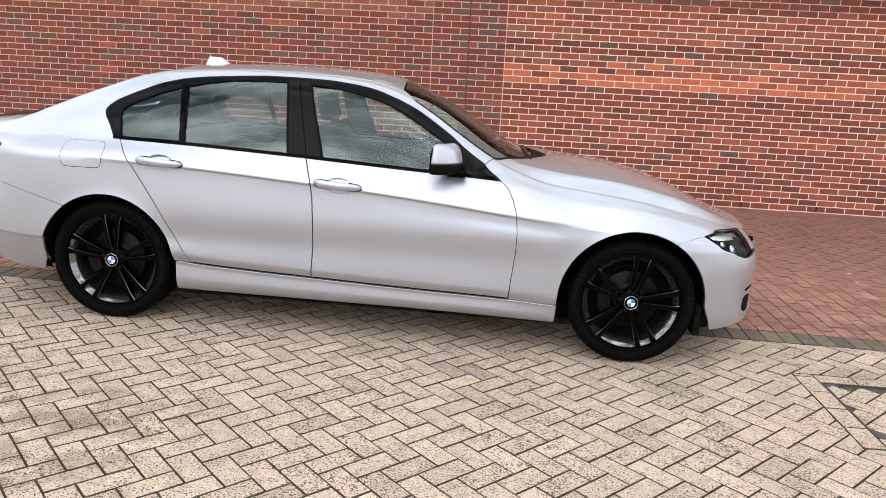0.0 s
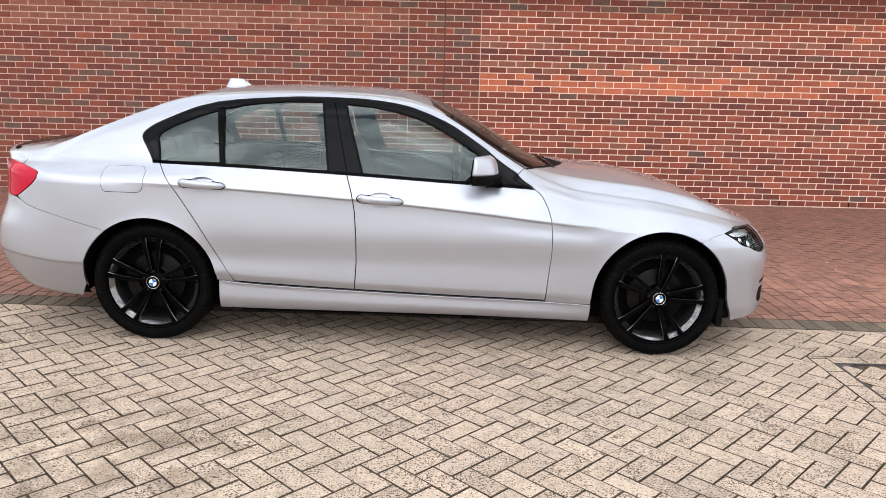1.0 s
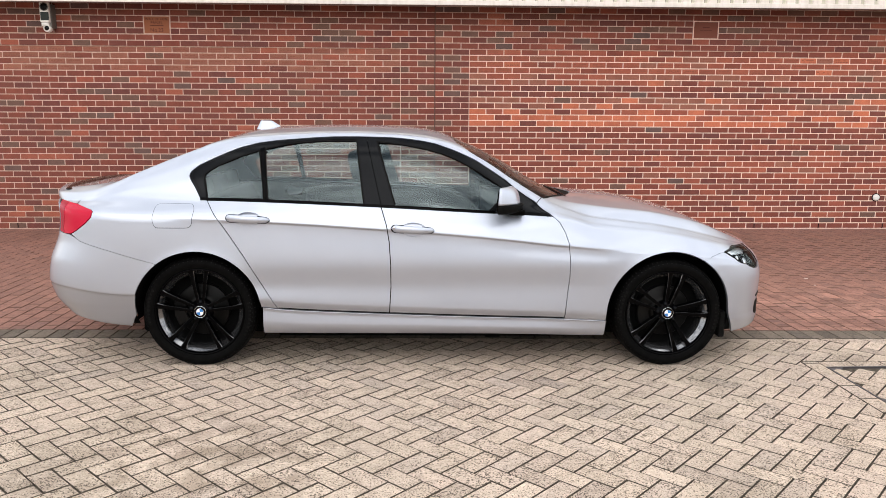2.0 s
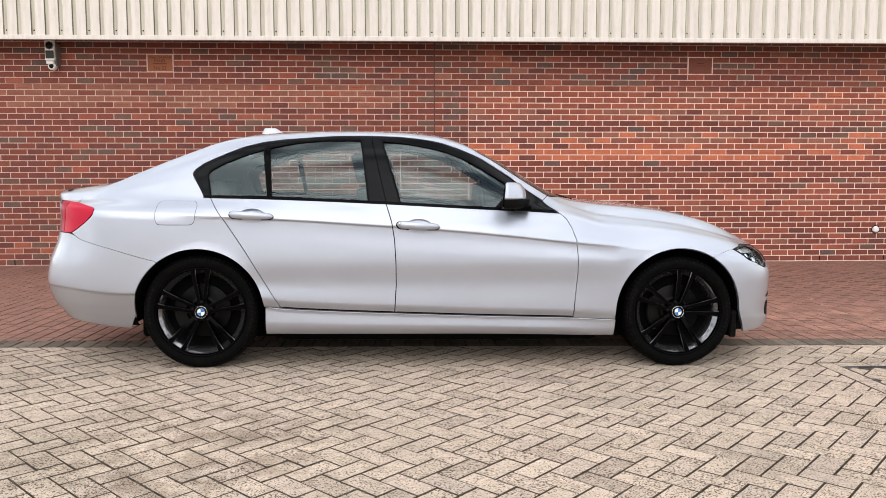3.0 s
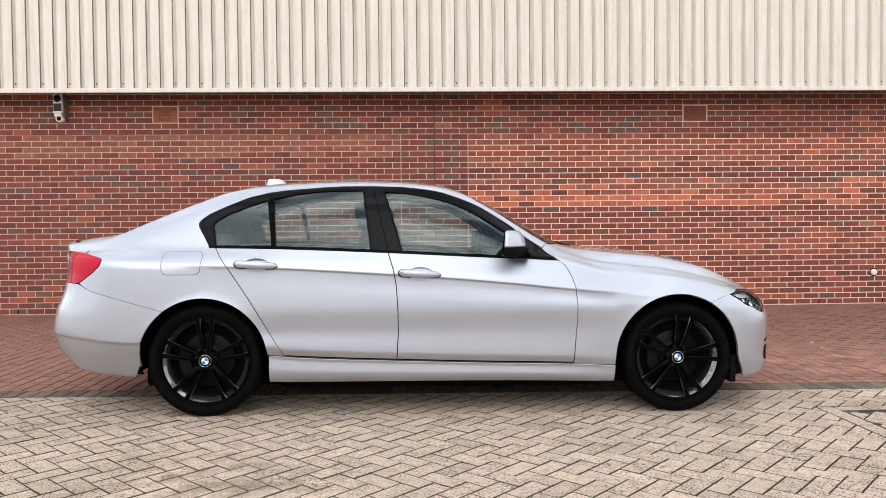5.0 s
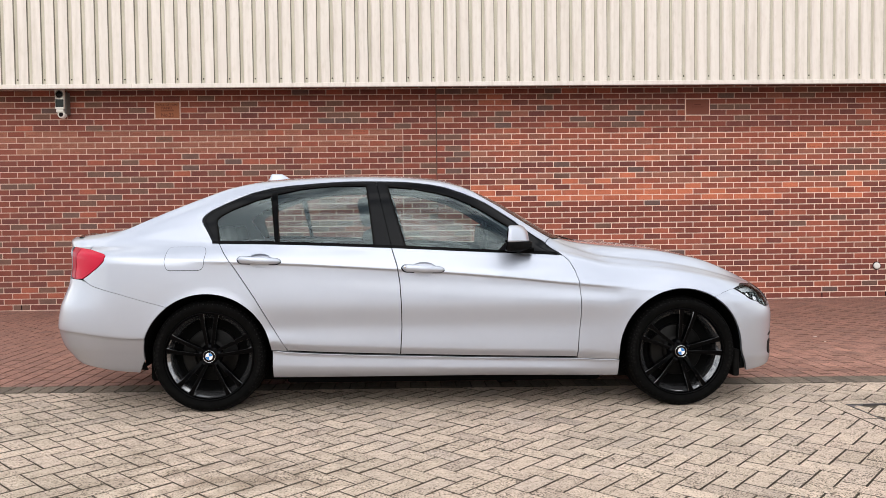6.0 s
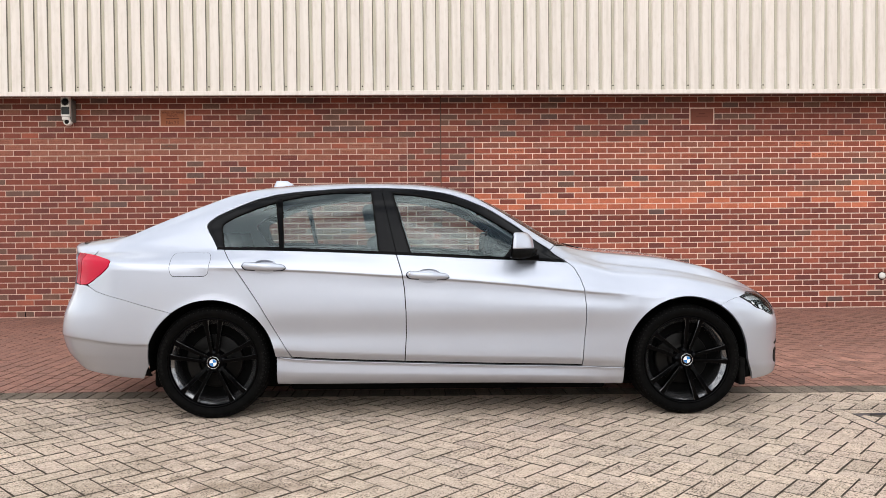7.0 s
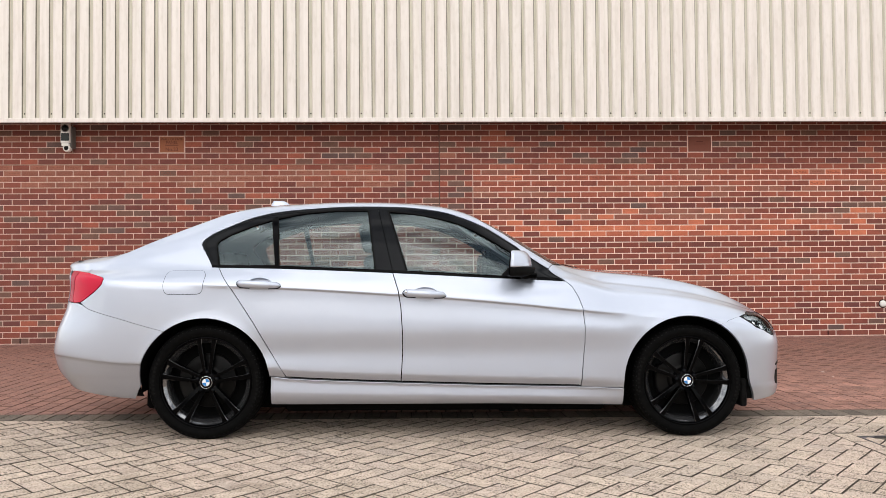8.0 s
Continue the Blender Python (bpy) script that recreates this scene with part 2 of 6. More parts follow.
BADGE_WHITE = material("badge_white", (0.78, 0.82, 0.85), 0.2, 0.0, 0.5, 1.0)
GLASS = glass_material("car_glass", (0.70, 0.85, 0.83))
LENS = glass_material("headlight_lens", (0.93, 0.94, 0.95), 0.0, 1.16)
RED_LENS = material("red_lamp_lens", (0.50, 0.008, 0.036), 0.2, 0.0, 0.15, 0.0)
LAMP_GREY = material("lamp_housing_grey", (0.58, 0.585, 0.59), 0.30, 0.8, 0.4)
LAMP_SILVER = material("lamp_reflector", (0.72, 0.73, 0.74), 0.25, 0.8)
DARK_RED = material("dark_red_lens", (0.33, 0.008, 0.030), 0.2, 0.0, 0.08, 0.0)
ENGRAVED_BRICK = material("engraved_names", (0.235, 0.083, 0.055), 0.9, 0.0, 0.1)
TERRACOTTA_DARK = material("dark_terracotta", (0.20, 0.070, 0.048), 0.85, 0.0, 0.2)
TERRACOTTA = material("terracotta", (0.31, 0.115, 0.060), 0.85, 0.0, 0.2)
ENGRAVED = material("engraved_letters", (0.13, 0.045, 0.032), 0.9, 0.0, 0.1)
WHITE_PLASTIC = material("weathered_white_plastic", (0.76, 0.73, 0.68), 0.5)
LENS_DARK = material("dark_lens_cover", (0.006, 0.006, 0.006), 0.15, 0.0, 0.15)
PANEL_DARK = material("dark_green_panel", (0.018, 0.022, 0.019), 0.35, 0.0, 0.2)
HOUSING_GREY = material("weathered_grey_housing", (0.15, 0.14, 0.125), 0.6)
IRON = material("worn_iron", (0.11, 0.10, 0.105), 0.5, 0.6)
# colour of the joint sealant, also painted as shade at the eave
SEALANT_AND_SHADE = material("brown_sealant_and_shade", (0.085, 0.045, 0.035), 0.8)
RENDER_GREY = material("grey_render_wall", (0.22, 0.205, 0.19), 0.9)


# ---------------------------------------------------------------- mesh helpers
def mesh_of(name, verts, faces, mats, index=None, smooth=False, normals=None):
    me = bpy.data.meshes.new(name)
    me.from_pydata([tuple(map(float, v)) for v in verts], [], [tuple(map(int, f)) for f in faces])
    for mm in mats if isinstance(mats, (list, tuple)) else [mats]:
        me.materials.append(mm)
    if index is not None:
        me.polygons.foreach_set("material_index", index)
    if smooth:
        me.polygons.foreach_set("use_smooth", [True] * len(me.polygons))
    if normals is not None:
        me.normals_split_custom_set_from_vertices([tuple(map(float, n)) for n in normals])
    me.update()
    return me


def child(ob, parent):
    ob.parent = parent
    return ob


def part(name, bm, mat, parent, label=""):
    """Links a bmesh as one mesh object under a thing or a part."""
    me = bpy.data.meshes.new(name)
    bm.to_mesh(me)
    bm.free()
    for mm in mat if isinstance(mat, (list, tuple)) else [mat]:
        me.materials.append(mm)
    ob = new(name, me)
    ob.parent = parent
    if label:
        tagged(ob, label)
    return ob


def thing(name, label, category, m=None, group="", kind=""):
    ob = new(name)
    ob.empty_display_size = 0.1
    if m is not None:
        ob.matrix_world = m
    return tagged(ob, label, category, group, kind)


def box_bm(x0, x1, y0, y1, z0, z1, bevel=0.0, segments=2, bm=None):
    bm = bm or bmesh.new()
    vs = [bm.verts.new((x, y, z)) for x in (x0, x1) for y in (y0, y1) for z in (z0, z1)]
    fs = [(0, 1, 3, 2), (4, 6, 7, 5), (0, 4, 5, 1), (2, 3, 7, 6), (0, 2, 6, 4), (1, 5, 7, 3)]
    made = [bm.faces.new([vs[i] for i in f]) for f in fs]
    if bevel:
        edges = list({e for f in made for e in f.edges})
        bmesh.ops.bevel(bm, geom=edges, offset=bevel, segments=segments, profile=0.6, affect="EDGES")
    return bm


def smooth_bm(bm):
    for f in bm.faces:
        f.smooth = True
    return bm


def lathe_bm(profile, n=64, bm=None, sharp=False):
    """Turns (radius, depth) round the y axis."""
    bm = bm or bmesh.new()
    rings = [[bm.verts.new((r * math.cos(a), d, r * math.sin(a))) for a in (2 * math.pi * k / n for k in range(n))] for r, d in profile]
    for a, b in zip(rings, rings[1:]):
        for k in range(n):
            f = bm.faces.new((a[k], a[(k + 1) % n], b[(k + 1) % n], b[k]))
            f.smooth = not sharp
    return bm


def disc_bm(r, d, n=40, bm=None, start=0.0, stop=2 * math.pi):
    bm = bm or bmesh.new()
    c = bm.verts.new((0, d, 0))
    k = max(4, int(n * (stop - start) / (2 * math.pi)))
    rim = [bm.verts.new((r * math.cos(start + (stop - start) * i / k), d, r * math.sin(start + (stop - start) * i / k))) for i in range(k + 1)]
    for a, b in zip(rim, rim[1:]):
        bm.faces.new((c, a, b))
    return bm


# ---------------------------------------------------------------- ground
def fall(x, y):
    """The paving falls gently to the front of the car, and runs level along the wall."""
    s = min(max((5.2 - y) / 3.2, 0.0), 1.0)
    s = s * s * (3 - 2 * s)
    e = min(max((x + 4.0) / 12.0, 0.0), 1.0)
    return (-0.0095 * (12.0 * e - 4.0)) * s - 0.012 - 0.010 * (1 - s)


def ground_sheet():
    xs = sorted(set([-900, -300, -120, -60, -30, -16, -10] + [round(-6.5 + 0.5 * i, 3) for i in range(33)] + [14, 20, 32, 60, 120, 300, 900]))
    ys = sorted(set([-900, -300, -120, -60, -30, -16, -12] + [round(-9 + 0.5 * i, 3) for i in range(31)] + [9, 12, 20, 32, 60, 120, 300, 900]))
    vs = [(x, y, fall(x, y) - 0.0065) for y in ys for x in xs]
    n = len(xs)
    fs = [(j * n + i, j * n + i + 1, (j + 1) * n + i + 1, (j + 1) * n + i) for j in range(len(ys) - 1) for i in range(n - 1)]
    # past the blocks that are laid one by one the same paving goes on as a sheet
    laid = [0 if -6.5 <= xs[i] and xs[i + 1] <= 9.5 and -9.0 <= ys[j] else 1 for j in range(len(ys) - 1) for i in range(n - 1)]
    return tagged(new("ground", mesh_of("ground", vs, fs, [SAND, FAR_PAVING], laid, smooth=True)), "beige block paving over a sand bed", "ground", kind="structure")


ground = ground_sheet()
BORDER = 0.57          # where beige paving meets the charcoal course
BW, GAP = 0.1005, 0.0048  # block module and joint
R2 = math.sqrt(0.5)
CX0, CX1, CY0, CY1 = 3.81, 4.44, -0.66, -0.045   # inspection cover inside its iron frame


def clip(poly, a, b, c):
    """The part of a convex polygon where a*x + b*y <= c."""
    out = []
    for p, q in zip(poly, poly[1:] + poly[:1]):
        dp, dq = a * p[0] + b * p[1] - c, a * q[0] + b * q[1] - c
        if dp <= 0:
            out.append(p)
        if (dp < 0 < dq) or (dq < 0 < dp):
            k = dp / (dp - dq)
            out.append((p[0] + k * (q[0] - p[0]), p[1] + k * (q[1] - p[1])))
    return out


def prism(poly, lift, tilt=(0, 0), inset=0.0025, depth=0.03):
    """Verts and faces of a paving block with a chamfered top edge."""
    n = len(poly)
    cx, cy = sum(p[0] for p in poly) / n, sum(p[1] for p in poly) / n
    vs = []
    for k, (dz, ins) in enumerate(((-depth, 0), (-0.0025, 0), (0, inset))):
        for x, y in poly:
            d = math.hypot(x - cx, y - cy) or 1
            f = 1 - min(ins * 1.4 / d, 0.6)
            px, py = cx + (x - cx) * f, cy + (y - cy) * f
            vs.append((px, py, lift + dz + (tilt[0] * (px - cx) + tilt[1] * (py - cy) if k else 0)))
    fs = [[2 * n + i for i in range(n)]]
    for k in (0, 1):
        fs += [(k * n + i, k * n + (i + 1) % n, (k + 1) * n + (i + 1) % n, (k + 1) * n + i) for i in range(n)]
    return vs, fs


def area2(poly):
    return sum(p[0] * q[1] - q[0] * p[1] for p, q in zip(poly, poly[1:] + poly[:1]))


class Heap:
    """Many pieces joined into one mesh."""
    def __init__(self):
        self.v, self.f, self.i = [], [], []

    def add(self, vs, fs, index=0, rest=None):
        o = len(self.v)
        self.v += vs
        self.f += [[o + k for k in f] for f in fs]
        self.i += [index] + [index if rest is None else rest] * (len(fs) - 1)

    def build(self, name, mats):
        return mesh_of(name, self.v, self.f, mats, self.i)


HX, HY = 0.939, -1.131       # a corner of the herringbone
rng = random.Random(4)
beige_parts, beige_rest, cover_heap = [], Heap(), Heap()


def place_block(cx, cy, sx, sy):
    """One beige block with its centre and its unit long direction."""
    L, W = BW - GAP / 2, BW / 2 - GAP / 2
    nx, ny = -sy, sx
    poly = [(cx + a * L * sx + b * W * nx, cy + a * L * sy + b * W * ny) for a, b in ((-1, -1), (1, -1), (1, 1), (-1, 1))]
    if cy > BORDER + 0.2 or cy < -9.0 or cx < -6.5 or cx > 9.5:
        return
    whole = True
    if max(p[1] for p in poly) > BORDER:
        poly, whole = clip(poly, 0, 1, BORDER - 0.003), False
    m = 0.112
    inside = CX0 < cx < CX1 and CY0 < cy < CY1
    if inside:
        for a, b, c in ((-1, 0, -CX0 - 0.006), (1, 0, CX1 - 0.006), (0, -1, -CY0 - 0.006), (0, 1, CY1 - 0.006)):
            if poly:
                poly = clip(poly, a, b, c)
        whole = False
    elif any(CX0 - m < p[0] < CX1 + m and CY0 - m < p[1] < CY1 + m for p in poly) or (CX0 - m < cx < CX1 + m and CY0 - m < cy < CY1 + m):
        best = max((((CX0 - m) - cx, 1, 0, CX0 - m), (cx - (CX1 + m), -1, 0, -(CX1 + m)), ((CY0 - m) - cy, 0, 1, CY0 - m), (cy - (CY1 + m), 0, -1, -(CY1 + m))))
        poly, whole = clip(poly, best[1], best[2], best[3] - 0.003), False
    if len(poly) < 3 or abs(area2(poly)) < 0.0006:
        return
    lift = fall(cx, cy) + rng.uniform(-0.0012, 0.0012)
    tilt = (rng.uniform(-0.005, 0.005), rng.uniform(-0.005, 0.005))
    if whole and 0.15 < cx < 3.2 and -1.45 < cy < 0.42 and len(beige_parts) < 300:
        beige_parts.append((cx, cy, lift, math.atan2(sy, sx), tilt))
    elif inside:
        cover_heap.add(*prism(poly, lift, tilt), 0, 1)
    else:
        beige_rest.add(*prism(poly, lift, tilt), 0, 1)


# in block units the pattern repeats by (1, 1) and (4, 0); turned by -45 degrees (1, 1) lies along x
for j in range(-30, 8):
    for i in range(-70, 75):
        ox = HX + i * BW / R2
        oy = HY + j * BW * 4 * R2
        for ca, cb, da, db in ((1.0, 0.5, 1, 0), (0.5, -2.0, 0, 1)):
            # block frame: a runs down-right (+x, -y), b runs up-right (+x, +y)
            wx = ox + (ca + cb) * BW * R2
            wy = oy + (-ca + cb) * BW * R2
            place_block(wx, wy, (da + db) * R2, (-da + db) * R2)

pv, pf = prism([(-BW + GAP / 2, -BW / 2 + GAP / 2), (BW - GAP / 2, -BW / 2 + GAP / 2), (BW - GAP / 2, BW / 2 - GAP / 2), (-BW + GAP / 2, BW / 2 - GAP / 2)], 0.0)
PAVER_MESH = mesh_of("paver", pv, pf, [PAVER_BEIGE[0], SAND], [0] + [1] * (len(pf) - 1))
for cx, cy, lift, turn, tilt in beige_parts:
    ob = new("paver", PAVER_MESH)
    ob.parent = ground
    ob.matrix_basis = Matrix.Translation((cx, cy, lift)) @ Euler((tilt[1] * 0.5, -tilt[0] * 0.5, turn)).to_matrix().to_4x4()

# the single course of cut blocks round the inspection cover
ring_m = 0.109
def ring_strip(x0, x1, y0, y1, along):
    a = x0 if along else y0
    end = x1 if along else y1
    while a < end - 0.02:
        b = min(a + 0.2, end)
        poly = [(a, y0), (b - 0.004, y0), (b - 0.004, y1), (a, y1)] if along else [(x0, a), (x1, a), (x1, b - 0.004), (x0, b - 0.004)]
        beige_rest.add(*prism(poly, fall(poly[0][0], poly[0][1]) + rng.uniform(-0.001, 0.001)), 0, 1)
        a = b
ring_strip(CX0 - ring_m, CX0 - 0.008, CY0 - ring_m, CY1 + ring_m, False)
ring_strip(CX1 + 0.008, CX1 + ring_m, CY0 - ring_m, CY1 + ring_m, False)
ring_strip(CX0 - 0.004, CX1 + 0.004, CY1 + 0.008, CY1 + ring_m, True)
ring_strip(CX0 - 0.004, CX1 + 0.004, CY0 - ring_m, CY0 - 0.008, True)
tagged(child(new("paver_rest", beige_rest.build("paver_rest", [PAVER_BEIGE[1], SAND])), ground), kind="stuff")

# charcoal soldier course
char = Heap()
x = -6.4
while x < 9.4:
    char.add(*prism([(x, BORDER + 0.003), (x + 0.0975, BORDER + 0.003), (x + 0.0975, BORDER + 0.198), (x, BORDER + 0.198)], fall(x, BORDER) + rng.uniform(-0.001, 0.001)), 0, 1)
    x += 0.1025
tagged(child(new("charcoal_course", char.build("charcoal_course", [PAVER_CHAR, SAND])), ground), kind="stuff")

# brick-red paving: herringbone square to the wall
red = Heap()
def red_block(x0, y0, lx, ly):
    filled = min(max((y0 - 1.3) / 1.2, 0.0), 1.0)      # towards the wall the joints are full of dust
    x1, y1 = x0 + lx - GAP * (1 - 0.6 * filled), y0 + ly - GAP * (1 - 0.6 * filled)
    if y0 > 5.76 or x1 < -7.5 or x0 > 11:
        return
    y0, y1 = max(y0, BORDER + 0.203), min(y1, 5.78)
    if y1 - y0 < 0.012:
        return
    red.add(*prism([(x0, y0), (x1, y0), (x1, y1), (x0, y1)], fall((x0 + x1) / 2, (y0 + y1) / 2) + rng.uniform(-0.0012, 0.0012), (rng.uniform(-0.004, 0.004), rng.uniform(-0.004, 0.004)), 0.0028 - 0.0019 * filled, 0.012), 0, 1)
U = 0.1015
for i in range(-75, 112):
    for j in range(-1, 28):
        # courses run towards the wall, half a block out of step
        red_block(i * U, BORDER + 0.203 + (j + 0.5 * (i % 2)) * 2 * U, U, 2 * U)
tagged(child(new("red_paving", red.build("red_paving", [PAVER_RED, RED_JOINT])), ground), kind="stuff")

# inspection cover: an iron frame with gussets, filled with blocks
cover = thing("inspection_cover", "square recessed iron inspection cover filled with beige block paving", "manhole cover")
cz = fall(4.1, -0.35)
fb = bmesh.new()
for x0, x1, y0, y1 in ((CX0 - 0.005, CX0 + 0.004, CY0, CY1), (CX1 - 0.004, CX1 + 0.005, CY0, CY1), (CX0 - 0.005, CX1 + 0.005, CY1 - 0.004, CY1 + 0.005), (CX0 - 0.005, CX1 + 0.005, CY0 - 0.005, CY0 + 0.004)):
    box_bm(x0, x1, y0, y1, cz - 0.02, cz + 0.0055, bm=fb)
part("iron_frame", fb, IRON, cover, "thin worn iron edging")
for gx, gy, sx, sy in ((CX0, CY1, 1, -1), (CX0, CY0, 1, 1), (CX1, CY1, -1, -1), (CX1, CY0, -1, 1)):
    gb = bmesh.new()
    tri = [(gx + 0.008 * sx, gy + 0.008 * sy), (gx + 0.095 * sx, gy + 0.008 * sy), (gx + 0.008 * sx, gy + 0.095 * sy)]
    lo = [gb.verts.new((a, b, cz - 0.01)) for a, b in tri]
    hi = [gb.verts.new((a, b, cz + 0.0035)) for a, b in tri]
    gb.faces.new(hi)
    for k in range(3):
        gb.faces.new((lo[k], lo[(k + 1) % 3], hi[(k + 1) % 3], hi[k]))
    part("corner_gusset", gb, IRON, cover, "dark iron corner plate")
tagged(child(new("infill_paver", cover_heap.build("infill_paver", [PAVER_BEIGE[1], SAND])), cover), kind="stuff")

# ---------------------------------------------------------------- brick wall
WALL_Y = 5.685              # face of the piers and of the upper courses
RECESS = 0.014              # the panels stand back by this
JX = 1.588                  # movement joint
COURSE, BL = 0.0759, 0.225
JOINT = 0.0110
Z0 = -0.0165
PANEL_L, PANEL_R = JX - 2 * BL, JX + 2 * BL
TOP_COURSES = 40
WX0, WX1 = JX - 38.5 * BL, JX + 46.5 * BL

wall = thing("wall_north", "long red brick wall with recessed panels of engraved bricks", "wall", kind="structure")
wb = bmesh.new()
back = 0.0045
for x0, x1, y in ((WX0, PANEL_L, WALL_Y + RECESS + back), (PANEL_R, WX1, WALL_Y + RECESS + back)):
    box_bm(x0, x1, y, y + 0.3, -0.3, Z0 + 31 * COURSE, bm=wb)
box_bm(PANEL_L + 0.001, JX - 0.006, WALL_Y + back, WALL_Y + 0.31, -0.3, Z0 + 31 * COURSE, bm=wb)
box_bm(JX + 0.006, PANEL_R - 0.001, WALL_Y + back, WALL_Y + 0.31, -0.3, Z0 + 31 * COURSE, bm=wb)
box_bm(WX0, JX - 0.006, WALL_Y + back, WALL_Y + 0.31, Z0 + 31 * COURSE + 0.001, Z0 + TOP_COURSES * COURSE, bm=wb)
box_bm(JX + 0.006, WX1, WALL_Y + back, WALL_Y + 0.31, Z0 + 31 * COURSE + 0.001, Z0 + TOP_COURSES * COURSE, bm=wb)
part("mortar_bed", wb, MORTAR, wall)
pb = bmesh.new()
box_bm(PANEL_R + 0.001, WX1, WALL_Y + RECESS + back - 0.001, WALL_Y + RECESS + back + 0.05, -0.25, Z0 + 31 * COURSE - 0.001, bm=pb)
part("pale_mortar", pb, MORTAR_PALE, wall, "paler repointed mortar")
part("movement_joint", box_bm(JX - 0.008, JX + 0.008, WALL_Y + 0.003, WALL_Y + 0.2, -0.1, Z0 + TOP_COURSES * COURSE), SEALANT_AND_SHADE, wall, "dark vertical sealant joint")

brick_meshes, brick_rest = {}, Heap()
TONES = list(BRICK_TONES)


def brick_solid(lx, depth=0.02):
    h, r = COURSE - JOINT, 0.0018
    x1 = lx
    vs = [(0, depth, 0), (x1, depth, 0), (x1, depth, h), (0, depth, h), (0, r, 0), (x1, r, 0), (x1, r, h), (0, r, h), (r, 0, r), (x1 - r, 0, r), (x1 - r, 0, h - r), (r, 0, h - r)]
    fs = [(8, 9, 10, 11)]
    for a in (0, 4):
        fs += [(a + i, a + (i + 1) % 4, a + 4 + (i + 1) % 4, a + 4 + i) for i in range(4)]
    return vs, fs


# shares of red, mid, orange, pale, dark and grey bricks, by courses
KINDS = ("red", "mid", "orange", "pale", "dark", "grey")
MIX_RIGHT = (((31, 31), (0.45, 0.50, 0.0, 0.0, 0.05, 0.0)), ((30, 30), (0.04, 0.52, 0.14, 0.30, 0.0, 0.0)), ((28, 29), (0.10, 0.66, 0.08, 0.15, 0.01, 0.0)),
             ((27, 27), (0.16, 0.30, 0.0, 0.42, 0.04, 0.08)), ((26, 26), (0.12, 0.66, 0.04, 0.18, 0.0, 0.0)), ((24, 25), (0.34, 0.05, 0.0, 0.03, 0.36, 0.22)),
             ((23, 23), (0.22, 0.16, 0.10, 0.32, 0.06, 0.14)), ((22, 22), (0.20, 0.36, 0.06, 0.34, 0.04, 0.0)), ((21, 21), (0.04, 0.38, 0.48, 0.06, 0.04, 0.0)),
             ((20, 20), (0.03, 0.30, 0.62, 0.05, 0.0, 0.0)), ((19, 19), (0.0, 0.06, 0.90, 0.0, 0.04, 0.0)), ((14, 18), (0.62, 0.12, 0.0, 0.02, 0.20, 0.04)),
             ((10, 13), (0.30, 0.56, 0.0, 0.10, 0.04, 0.0)), ((0, 9), (0.60, 0.14, 0.0, 0.01, 0.22, 0.03)))
MIX_LEFT = (((28, 31), (0.09, 0.10, 0.00, 0.76, 0.04, 0.01)), ((26, 27), (0.61, 0.10, 0.00, 0.02, 0.20, 0.07)), ((24, 25), (0.23, 0.02, 0.00, 0.02, 0.44, 0.29)),
            ((16, 23), (0.62, 0.03, 0.00, 0.01, 0.26, 0.08)), ((15, 15), (0.31, 0.00, 0.00, 0.02, 0.41, 0.26)), ((0, 14), (0.51, 0.04, 0.00, 0.00, 0.31, 0.14)))
MIX_PIER = (((0, 40), (0.34, 0.06, 0.0, 0.03, 0.28, 0.29)),)
MIX_TOP = (((32, 32), (0.48, 0.03, 0.0, 0.01, 0.27, 0.21)), ((33, 40), (0.54, 0.03, 0.0, 0.02, 0.26, 0.15)))
MIX_TOP_RIGHT = (((32, 40), (0.50, 0.10, 0.0, 0.03, 0.20, 0.17)),)


def tone_of(c, x):
    """Which firing a brick of course c shows."""
    r = brick_rng.random()
    if c > 31:
        mixes = MIX_TOP_RIGHT if x > JX else MIX_TOP
    else:
        mixes = MIX_RIGHT if x > PANEL_R else MIX_LEFT if x < PANEL_L else MIX_PIER
    if x > 6.6 and 19 <= c <= 21:
        mixes = (((0, 40), (0.34, 0.30, 0.14, 0.06, 0.12, 0.04)),)   # the orange courses run out here
    for (lo, hi), w in mixes:
        if lo <= c <= hi:
            acc = 0
            for k, name in zip(w, KINDS):
                acc += k
                if r <= acc:
                    return name
    return "red"


brick_rng = random.Random(11)
PLAQUES = ((JX - 16.5 * BL, JX - 15 * BL), (JX + 15 * BL, JX + 16.5 * BL))
bars = Heap()
n_brick = 0


